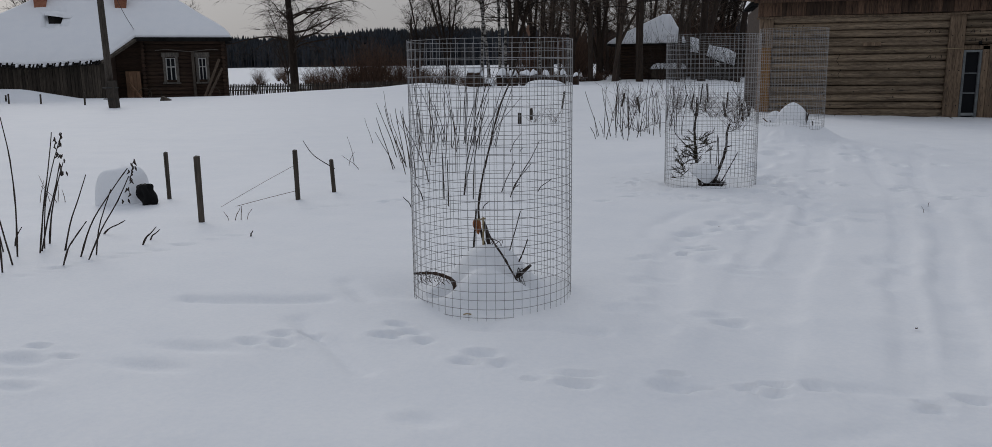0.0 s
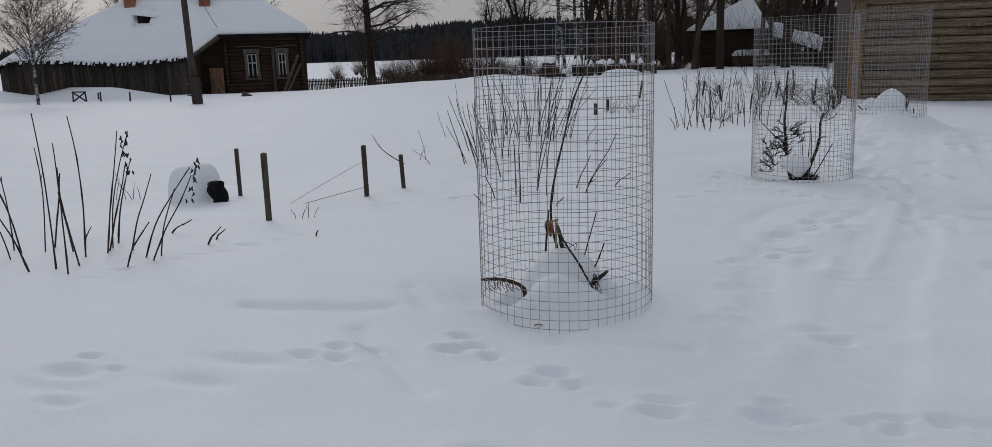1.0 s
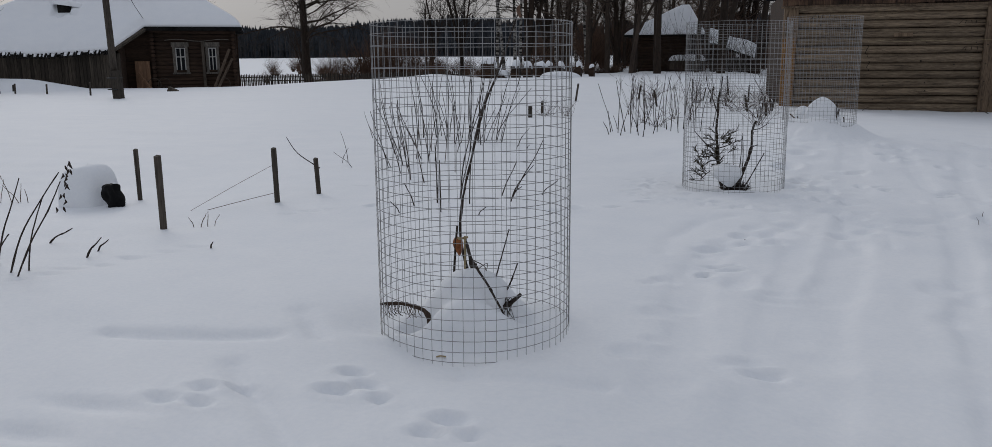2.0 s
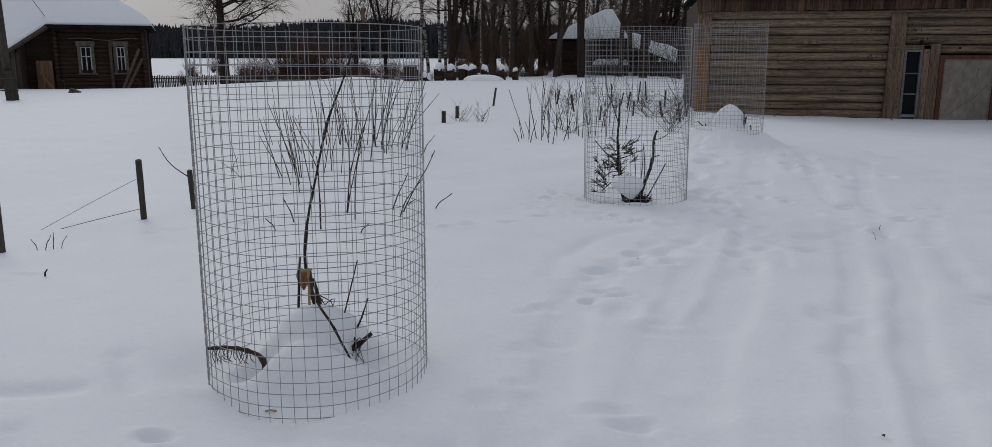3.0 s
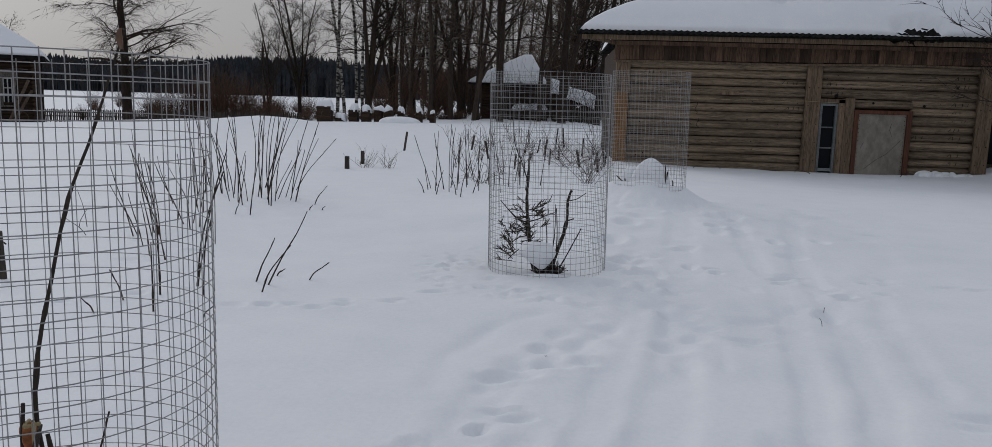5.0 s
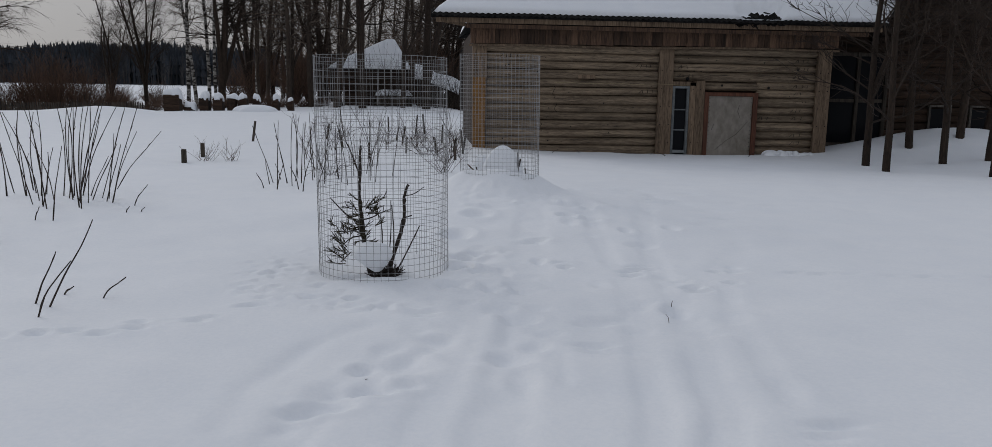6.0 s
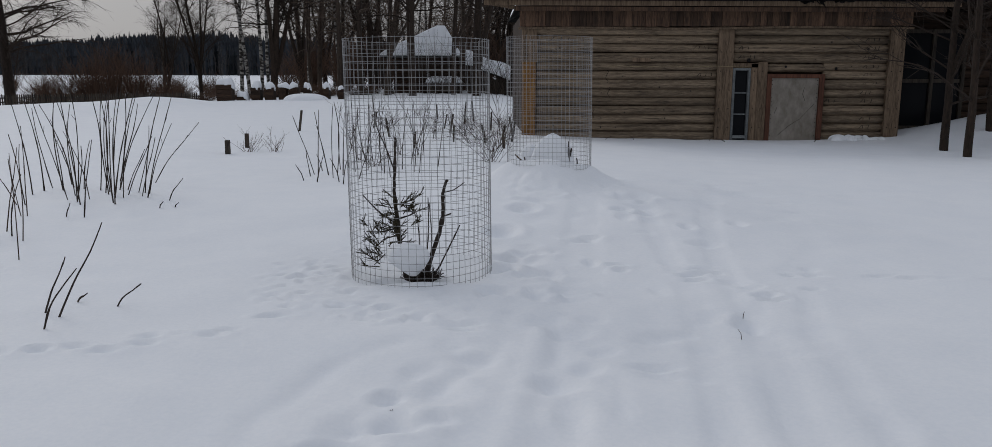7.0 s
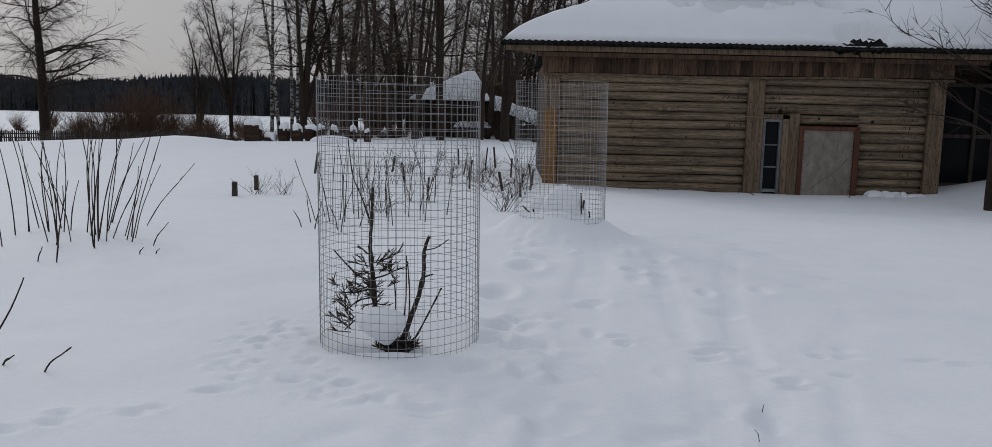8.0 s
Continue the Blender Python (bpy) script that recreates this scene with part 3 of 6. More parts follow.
# ---- the log barn ----
def make_barn():
    Y = 22.67
    barn = thing("log_barn", 3.1, Y, 0, "weathered grey-brown log barn under a thick snow roof", "barn")
    base = Matrix.Translation((-3.1, -Y, 0))

    def put(name, geo, mat, parent=barn, label="", smooth=False):
        geo.v = [base @ Vector(p) for p in geo.v] if parent is barn else geo.v
        return part(name, geo, mat, parent, label, smooth)
    r = random.Random(5)
    # the body behind the logs
    g = Geo()
    g.box(3.15, 11.65, Y + 0.10, Y + 0.25, -0.6, 2.9)
    g.box(3.15, 3.35, Y + 0.25, Y + 5.8, -0.6, 2.9)
    g.box(11.45, 11.65, Y + 0.25, Y + 5.8, -0.6, 2.9)
    g.box(3.15, 11.65, Y + 5.8, Y + 6.0, -0.6, 2.9)
    put("wall", g, DARKLOG, label="dark inner wall behind the logs")
    # hewn logs of uneven thickness, course by course
    rows, girth, z = [], [], -0.10
    for i in range(14):
        h = 0.196 + (0.026 if i % 3 == 1 else -0.013) * r.uniform(0.6, 1.0)
        rows.append(z + h / 2 - 0.098)
        girth.append(h / 2 + 0.0035)
        z += h
    for i, z in enumerate(rows):
        for x, ln in ((3.42, 4.10), (7.84, 3.54), (9.93, 1.46)):
            if (x == 7.84) != (z > 1.72) and x != 3.42:
                continue
            me = log_mesh(ln, girth[i], int(10 * x) + i, 0.006, 11).mesh("log", LOG, True)
            log_at(barn, me, x - 3.1, r.uniform(-0.016, 0.012), z, r.uniform(-25, 25))
    put("lintel_log", Geo().tube([(8.6, Y, 1.63), (9.3, Y, 1.635), (9.95, Y, 1.63)], 0.1, 9), LOG, smooth=True)
    # upright posts
    put("corner_post", Geo().box(3.09, 3.42, Y - 0.13, Y + 0.1, 1.75, 2.52), BOARD)
    put("corner_post", Geo().box(3.10, 3.40, Y - 0.125, Y + 0.1, -0.3, 1.75), OCHRE, label="ochre-stained lower corner post")
    put("post", Geo().box(7.49, 7.84, Y - 0.14, Y + 0.1, -0.3, 2.58), BOARD)
    put("post", Geo().box(11.37, 11.71, Y - 0.15, Y + 0.1, -0.3, 2.53), BOARD)
    # plank fascia under the eave
    x = 3.03
    while x < 11.78:
        w = r.uniform(0.10, 0.17)
        z0 = 2.515 + 0.05 * (x - 3) / 8.8 + r.uniform(-0.012, 0.012)
        put("plank", Geo().box(x, min(x + w, 11.82) - 0.006, Y - 0.20 + r.uniform(-0.008, 0.008), Y - 0.165, z0, 2.93), FASCIA)
        x += w
    put("rail", Geo().tube([(3.0 + 0.4422 * k, Y - 0.2, 2.49 + 0.016 * math.sin(0.55 * k) + 0.05 * k / 20 - 0.012) for k in range(21)], 0.031, 4), BOARD, label="warped pale rail under the fascia")
    put("eave_board", Geo().box(2.24, 12.7, Y - 0.50, Y - 0.46, 2.95, 3.075), BOARD)
    put("eave_board", Geo().box(2.9, 12.4, Y - 0.455, Y - 0.42, 2.84, 2.93), FASCIA)
    put("soffit", Geo().box(2.95, 12.7, Y - 0.415, Y + 0.1, 2.985, 3.0), FASCIA)
    put("eave_rafter", Geo().tube([(2.3, Y - 0.43, 3.01), (3.1, Y - 0.1, 2.9)], 0.05, 4), BOARD)
    # roof and its snow
    x0, x1, yf, yb = 2.12, 12.8, Y - 0.57, Y + 6.5
    slope = 0.66

    def rz(x, y):
        return 3.10 + slope * max(0, min(0.66 * (x - x0), y - yf, yb - y))

    def tuck(g):
        """The end of the roof draws in behind the projecting eave corner; the other end runs on into the valley of the house roof."""
        g.v = [Vector((p[0] + 2.4 * min(1, max(0, (p[1] - yf - 0.1) / 2.6)) * max(0, 1 - (x1 - p[0]) / 3) + 0.9 * min(1, max(0, (p[1] - yf - 0.05) / 0.8)) * max(0, 1 - (p[0] - x0) / 3), p[1], p[2])) for p in g.v]
        return g
    put("roof", tuck(roof_shell(x0, x1, lambda x: yf, yb, rz, 0.05, 44, 28)), SLATE, label="old corrugated slate roof")
    put("slate_edge", wavy_edge(x0, x1, yf - 0.09, 3.085, 0.135, 0.021, 0.05, 0.26), SLATE, label="dark corrugated slate edge", smooth=True)
    put("roof_snow", tuck(blanket(x0 + 0.04, x1 - 0.02, lambda x: yf + 0.03, yb, rz, 0.36, 120, 60, 3, ((6.4, 8.9, Y + 0.52, Y + 2.2), (9.3, 10.3, Y - 0.9, Y - 0.25)))), SNOW, label="thick rounded blanket of snow", smooth=True)
    g = Geo()
    for dx in (0, 0.15):
        g.v += [Vector((11.5 + dx, Y + 0.1, 2.9)), Vector((11.5 + dx, Y + 5.9, 2.9)), Vector((11.5 + dx, Y + 2.97, 5.25))]
    g.f += [(2, 1, 0), (3, 4, 5), (0, 1, 4, 3), (1, 2, 5, 4), (2, 0, 3, 5)]
    put("gable", g, DARKBOARD, label="dark boarded gable")
    # slates broken up and lifted where the snow has slid
    for k in range(26):
        t = k / 25
        w, d = r.uniform(0.05, 0.11), r.uniform(0.06, 0.13)
        bx, bz = 9.22 + 1.12 * t + r.uniform(-0.05, 0.05), 3.07 + r.uniform(0.0, 0.27) * math.sin(math.pi * t)
        put("broken_slate", Geo().box(-w, w, -d, d, -0.014, 0.0, pose(bx, yf + r.uniform(-0.06, 0.16), bz, r.uniform(5, 75), r.uniform(-40, 40), r.uniform(-40, 40))), SLATE)
    # dormer with boarded opening
    d = part("dormer", Geo(), DARKBOARD, barn, "dark dormer opening hollowed out of the snow")
    g = Geo()
    fy = Y + 1.55
    g.box(6.75, 8.9, fy, fy + 0.08, 4.2, 5.35)
    g.box(6.75, 6.85, fy + 0.08, fy + 2, 4.2, 5.35)
    g.box(8.8, 8.9, fy + 0.08, fy + 2, 4.2, 5.35)
    d.data = Geo.mesh(g, "dormer", DARKBOARD)
    d.data.transform(base)
    g = Geo()
    for a, b in ((6.95, 7.7), (7.95, 8.7)):
        g.box(a, b, fy - 0.012, fy - 0.003, 4.4, 5.0)
    put("dormer_pane", g, GLASS)
    g = Geo()
    for i in range(5):
        g.box(6.9 + 0.43 * i, 6.98 + 0.43 * i, fy - 0.05, fy - 0.014, 4.25, 5.1)
    put("dormer_frame", g, DARKBOARD)
    g = Geo()
    g.sheet(lambda u, v: (6.5 + 2.65 * u, fy - 0.35 + 2.6 * v, 5.32 + 0.62 * (1 - abs(2 * u - 1)) + 0.22 * math.sin(math.pi * min(1, max(0, u))) ** 0.5), 24, 6)
    g.sheet(lambda u, v: (6.5 + 2.65 * u, fy - 0.35 + 2.6 * v, 5.30 + 0.62 * (1 - abs(2 * u - 1))), 24, 6)
    put("dormer_roof_snow", g, SNOW, smooth=True)
    # the narrow window beside the post
    win = part("window", Geo().box(7.87 - 3.1, 8.24 - 3.1, -0.06, -0.02, 0.02, 1.62), GLASS, barn, "narrow three-pane window in a grey-blue frame")
    win.data.name = "window"
    def wp(name, b, mat=PALEFRAME):
        part(name, Geo().box(b[0] - 3.1, b[1] - 3.1, b[2], b[3], b[4], b[5]), mat, win)
    wp("frame_side", (7.85, 7.905, -0.135, -0.02, -0.02, 1.63))
    wp("frame_side", (8.20, 8.255, -0.135, -0.02, -0.02, 1.63))
    wp("frame_top", (7.907, 8.198, -0.133, -0.02, 1.575, 1.628))
    wp("frame_bottom", (7.907, 8.198, -0.133, -0.02, 0.05, 0.115))
    wp("glazing_bar", (7.907, 8.198, -0.10, -0.058, 0.58, 0.61))
    wp("glazing_bar", (7.907, 8.198, -0.10, -0.058, 1.06, 1.09))
    put("window_jamb", Geo().box(8.26, 8.40, Y - 0.15, Y + 0.1, -0.3, 1.72), BOARD)
    put("window_jamb", Geo().box(8.405, 8.62, Y - 0.16, Y + 0.1, -0.3, 1.76), BOARD)
    put("window_head", Geo().box(7.845, 8.40, Y - 0.15, Y + 0.1, 1.64, 1.735), BOARD)
    # the low door with its sheet-metal panel
    door = part("door", Geo().box(8.735 - 3.1, 9.82 - 3.1, -0.115, -0.06, -0.3, 1.405), PLATE, barn, "low door covered in stained grey sheet metal")
    def dp(name, b, mat):
        part(name, Geo().box(b[0] - 3.1, b[1] - 3.1, b[2], b[3], b[4], b[5]), mat, door)
    dp("door_frame_side", (8.628, 8.73, -0.17, 0.05, -0.3, 1.50), REDWOOD)
    dp("door_frame_side", (9.825, 9.93, -0.17, 0.05, -0.3, 1.50), REDWOOD)
    dp("door_frame_top", (8.732, 9.823, -0.165, 0.05, 1.41, 1.495), REDWOOD)
    for k in range(14):
        z = 0.12 + 0.095 * k
        part("nail", Geo().tube([(9.79 - 3.1, -0.122, z), (9.79 - 3.1, -0.114, z)], 0.009, 6), BLACKBAG, door)
        part("nail", Geo().tube([(8.765 - 3.1, -0.122, z), (8.765 - 3.1, -0.114, z)], 0.009, 6), BLACKBAG, door)
    for pts in (((8.95, 0.12), (9.2, 0.34), (9.45, 0.5), (9.74, 0.82)), ((9.5, 1.2), (9.47, 1.05), (9.53, 0.9)), ((8.84, 0.6), (8.9, 0.75))):
        part("scratch", Geo().tube([(x - 3.1, -0.117, z) for x, z in pts], 0.0035, 4), BLACKBAG, door)
    put("nailed_board", Geo().box(5.57, 5.97, Y - 0.14, Y - 0.10, 1.765, 1.845), BOARD)
    for x, z, w in ((6.65, 1.86, 0.02), (6.2, 1.2, 0.018), (10.2, 1.62, 0.035), (8.2, 1.80, 0.045), (9.05, 1.66, 0.03), (4.6, 1.9, 0.02), (10.9, 2.05, 0.03)):
        put("knot", Geo().tube([(x, Y - 0.118, z), (x, Y - 0.104, z)], [w * 0.8, w], 7), BLACKBAG)
    for k in range(55):
        x, z = r.uniform(3.6, 11.2), rows[r.randint(2, 12)] + r.uniform(-0.05, 0.05)
        if 7.4 < x < 9.95 and z < 1.78:
            continue
        w = r.uniform(0.008, 0.02)
        put("knot", Geo().tube([(x, Y - 0.108, z), (x, Y - 0.094, z)], [w * 0.7, w], 6), BLACKBAG)
    for k in range(34):
        x, z = r.uniform(3.6, 10.4), rows[r.randint(2, 12)] + r.uniform(-0.04, 0.04)
        if 6.7 < x < 9.95 and z < 1.8:
            continue
        ln = r.uniform(0.25, 0.8)
        put("crack", Geo().tube([(x, Y - 0.099, z), (x + ln * 0.5, Y - 0.102, z + r.uniform(-0.012, 0.012)), (x + ln, Y - 0.099, z + r.uniform(-0.015, 0.015))], [0.002, 0.006, 0.002], 4), BLACKBAG)
    for x in (7.56, 7.77, 11.44, 11.64, 8.33, 8.5):
        for k in range(5):
            put("nail", Geo().tube([(x, Y - 0.166, 0.3 + 0.42 * k), (x, Y - 0.135, 0.3 + 0.42 * k)], 0.011, 6), BLACKBAG)
    for x, z, ln in ((5.0, 1.28, 0.3), (5.05, 0.95, 0.25), (4.7, 0.5, 0.22)):
        put("hanging_wire", Geo().tube(curve_line(x, Y - 0.15, z, ln), 0.006, 4), BLACKBAG)
    g = Geo().tube([(5.0 + 0.3 * i, Y - 0.155 - 0.01 * math.sin(i), 1.66 + 0.012 * math.sin(i * 1.7)) for i in range(12)], 0.005, 4)
    put("cable", g, STRAW, label="thin pale wire along the wall")
    # carved log marks, too worn to read: short dark strokes
    marks = [(10.80, k) for k in range(2, 13)] + [(7.95, 11), (7.98, 10), (6.95, 11), (3.75, 12), (9.98, 5), (7.02, 8)]
    for mx, k in marks:
        for s in range(r.randint(3, 4)):
            x, z = mx + 0.115 * s + r.uniform(-0.025, 0.025), rows[k] + 0.012
            lean = 0.07 if s == 0 else r.uniform(-0.02, 0.03)
            put("carved_mark", Geo().tube([(x, Y - 0.104, z - 0.035), (x + lean * 0.5, Y - 0.114, z), (x + lean, Y - 0.104, z + 0.035)], 0.0065, 4), BLACKBAG)
    return barn


# ---- the dark house beside the barn ----
def make_dark_house():
    Y = 25.2
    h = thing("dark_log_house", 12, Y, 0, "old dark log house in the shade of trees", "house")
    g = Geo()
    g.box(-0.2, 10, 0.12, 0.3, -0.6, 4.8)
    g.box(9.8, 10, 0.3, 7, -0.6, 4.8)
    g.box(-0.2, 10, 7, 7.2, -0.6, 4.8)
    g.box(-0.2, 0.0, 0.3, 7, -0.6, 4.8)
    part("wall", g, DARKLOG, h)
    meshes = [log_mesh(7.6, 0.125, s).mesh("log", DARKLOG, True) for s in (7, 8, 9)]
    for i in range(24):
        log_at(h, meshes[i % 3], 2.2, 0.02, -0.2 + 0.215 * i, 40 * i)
    # glazed porch
    porch = part("porch", Geo().box(-0.25, 2.1, -0.9, -0.84, 0.2, 2.5), GLASS, h, "dark glazed porch")
    for x in (-0.28, 0.5, 1.3, 2.08):
        part("porch_post", Geo().box(x, x + 0.09, -0.96, -0.835, -0.2, 2.6), DARKBOARD, porch)
    for z in (0.15, 1.3, 2.5):
        part("porch_rail", Geo().box(-0.18, 2.07, -0.93, -0.841, z, z + 0.09), DARKBOARD, porch)
    part("porch_side", Geo().box(2.11, 2.17, -0.9, 0.1, -0.2, 2.6), DARKBOARD, porch)
    for x in (3.9, 5.1, 6.1):
        w = part("window", Geo().box(x + 0.06, x + 0.6, -0.135, -0.10, 0.62, 1.15), GLASS, h)
        part("window_frame", Geo().box(x, x + 0.06, -0.16, -0.08, 0.55, 1.2), GREYTRIM, w)
        part("window_frame", Geo().box(x + 0.6, x + 0.66, -0.16, -0.08, 0.55, 1.2), GREYTRIM, w)
        part("window_head", Geo().box(x, x + 0.66, -0.165, -0.08, 1.203, 1.26), GREYTRIM, w)
    x0, x1, yf, yb = -1.1, 10.7, -1.2, 8

    def rz(x, y):
        return 4.75 + 0.6 * max(0, min(x1 - x, y - yf, yb - y))
    part("roof", roof_shell(x0, x1, lambda x: yf, yb, rz, 0.08, 24, 20), DARKBOARD, h)
    part("roof_snow", blanket(x0, x1, lambda x: yf, yb, rz, 0.3, 40, 30, 8), SNOW, h, "snow on the roof", True)


# ---- the far log house with its long yard wing ----
WHITEPAINT = varied("old_white_paint", (0.22, 0.22, 0.21), (0.48, 0.47, 0.45), (3, 3, 1), 12, 2, 0.7, 0.3, 0.004)
DARKPLANK = varied("dark_brown_plank", (0.04, 0.028, 0.02), (0.13, 0.095, 0.07), (6, 6, 0.6), 8, 2, 0.85, 0.4, 0.006)


def make_far_house():
    h = thing("log_farmhouse", -25, 39.8, -0.5, "dark log farmhouse with two windows and long snow roof", "house", rz=31)

    def put(name, geo, mat, parent=h, label="", smooth=False):
        geo.v = [Vector(p) + Vector((0, 0, 0.5)) for p in geo.v]
        return part(name, geo, mat, parent, label, smooth)
    for b in ((-3.6, 1.85, 0.1, 0.3, -1.2, 3.0), (1.65, 1.85, 0.3, 6, -1.2, 3.0), (-13, 1.95, 6, 6.2, -1.2, 2.9), (-13, -12.8, -1.4, 6, -1.2, 1.6), (-3.72, -3.6, -1.5, 0.1, -1.2, 2.2)):
        put("wall", Geo().box(*b), DARKLOG)
    me = [log_mesh(4.25, 0.125, s).mesh("log", DARKLOG, True) for s in (11, 12, 13)]
    for i in range(17):
        log_at(h, me[i % 3], -2.3, 0.03, 0.05 + 0.205 * i, 50 * i)
    for s in (-2.22, 1.8):
        for i in range(17):
            put("log_end", Geo().tube([(s, -0.28, -0.45 + 0.205 * i), (s, 0.1, -0.45 + 0.205 * i)], 0.10, 8), DARKLOG)
    for xa, xb in ((-1.27, -0.5), (0.37, 1.05)):
        win = put("window", Geo().box(xa + 0.12, xb - 0.12, -0.13, -0.09, 0.85, 2.0), GLASS)

        def P(name, *b):
            put(name, Geo().box(*b), GREYTRIM, win)
        P("casing", xa, xa + 0.14, -0.19, -0.07, 0.72, 2.05)
        P("casing", xb - 0.14, xb, -0.19, -0.07, 0.72, 2.05)
        P("window_head", xa - 0.05, xb + 0.05, -0.22, -0.07, 2.053, 2.28)
        P("window_sill", xa - 0.06, xb + 0.06, -0.23, -0.07, 0.63, 0.717)
        xm = (xa + xb) / 2
        def Q(name, *b):
            put(name, Geo().box(*b), WHITEPAINT, win)
        Q("sash", xa + 0.142, xa + 0.19, -0.175, -0.131, 0.85, 2.0)
        Q("sash", xb - 0.19, xb - 0.142, -0.175, -0.131, 0.85, 2.0)
        P = Q
        P("glazing_bar", xm - 0.025, xm + 0.025, -0.165, -0.131, 0.85, 2.0)
        P("glazing_bar", xa + 0.145, xm - 0.028, -0.165, -0.131, 1.5, 1.55)
        P("glazing_bar", xm + 0.028, xb - 0.145, -0.165, -0.131, 1.5, 1.55)
        P("glazing_bar", xa + 0.145, xb - 0.145, -0.16, -0.131, 1.95, 1.998)
    put("post", Geo().box(0.18, 0.32, -0.3, -0.13, -0.8, 2.33), DARKBOARD)
    put("pipe", Geo().tube([(-1.6 + 0.29 * i, -0.3, 2.38 + 0.05 * math.sin(i * 0.8)) for i in range(12)], 0.02, 5), GREYTRIM, label="thin pipe under the eave")
    put("leaning_plank", Geo().tube([(0.62, -0.9, -0.35), (1.59, -0.3, 1.92)], 0.07, 4), DARKPLANK, label="brown plank leaning on the wall")
    put("leaning_plank", Geo().tube([(0.85, -1.0, -0.25), (1.71, -0.3, 1.43)], 0.07, 4), DARKPLANK, label="brown plank leaning on the wall")
    put("leaning_plank", Geo().tube([(-2.3, -1.0, -0.2), (-3.0, -0.4, 0.75)], 0.07, 4), DOORWOOD)
    d = put("door", Geo().box(-3.14, -2.42, -0.2, -0.14, -0.8, 1.32), DOORWOOD, h, "low plank door of orange-brown wood")
    for k in range(4):
        put("door_board", Geo().box(-3.14 + 0.18 * k, -2.975 + 0.18 * k, -0.235, -0.203, -0.8, 1.30), DOORWOOD, d)
    for x in (-2.25, -1.75, 1.2):
        put("wheel", Geo().tube([(x + 0.32 * math.cos(0.4 * k), -0.5, 0.12 + 0.32 * math.sin(0.4 * k)) for k in range(17)], 0.018, 5), DARKBOARD, label="old wheel leaning at the wall")
    r = random.Random(9)
    x = -12.9
    while x < -3.65:
        w = r.uniform(0.12, 0.2)
        put("yard_board", Geo().box(x, x + w - 0.012, -1.6 + r.uniform(-0.02, 0.02), -1.55, -1.0, 1.75 + r.uniform(-0.1, 0.05)), DARKBOARD)
        x += w
    front = lambda x: -2.0 + 1.5 * min(1, max(0, (x + 3.95) / 1.45))
    x0, x1, yb = -13.2, 2.3, 7.4

    def rz(x, y):
        sag = -0.22 * math.exp(-((x + 7.2) / 2.2) ** 2) * max(0, 1 - (y + 2) / 4)
        return min(3.05 + 0.74 * (y + 0.5) + (0.06 * (y + 0.5) if y < -0.5 else 0), 1.45 + 0.6 * (x - x0), 3.05 + 0.66 * (x1 - x), 3.05 + 0.8 * (yb - y)) + sag
    put("roof", roof_shell(x0, x1, front, yb, rz, 0.1, 60, 24), SLATE)
    put("roof_snow", blanket(x0, x1, front, yb, rz, 0.30, 150, 60, 5, ((-6.85, -5.9, 0.1, 1.0),)), SNOW, label="deep snow over the whole roof", smooth=True)
    for k in range(44):
        xa = -12.6 + 0.2 * k + r.uniform(-0.07, 0.07)
        put("roof_pole", Geo().tube([(xa - 0.05, -2.22 - r.uniform(0, 0.18), rz(xa, -2.0) - 0.16), (xa + 0.05, -1.6, rz(xa, -1.6) + 0.03)], 0.045, 5), SLATE)
        if r.random() < 0.6:
            ic = put("snow_tongue", lump(0.09, 0.12, 0.08 + 0.06 * r.random(), xa), SNOW, smooth=True)
            ic.matrix_basis = pose(xa + 0.1, -2.05, rz(xa, -2.0) - 0.06)
    put("eave", Geo().box(-2.5, 2.25, -0.62, -0.5, 2.86, 3.05), SLATE)
    put("verge_board", Geo().tube([(-3.98, -2.06, 1.76), (-2.48, -0.56, 2.92)], 0.10, 4), DARKBOARD)
    for x, y in ((-7.1, 1.55), (-3.25, 1.55)):
        c = put("chimney", Geo().box(x - 0.28, x + 0.28, y - 0.28, y + 0.28, 3.6, 6.2), BRICKRED, h, "red brick chimney")
        put("chimney_cap", Geo().box(x - 0.33, x + 0.33, y - 0.33, y + 0.33, 6.2, 6.35), BRICKRED, c)
    put("roof_hatch", Geo().box(-6.65, -6.05, 0.55, 1.2, 3.5, 4.2), SLATE, label="dark roof hatch under a cap of snow")
    cap = put("hatch_snow", lump(0.62, 0.6, 0.26, 2.0, 0.8), SNOW, smooth=True)
    cap.matrix_basis = pose(-6.3, 0.9, 4.18 - 0.5, 0, 8, 0) @ Matrix.Translation((0, 0, 0.5))


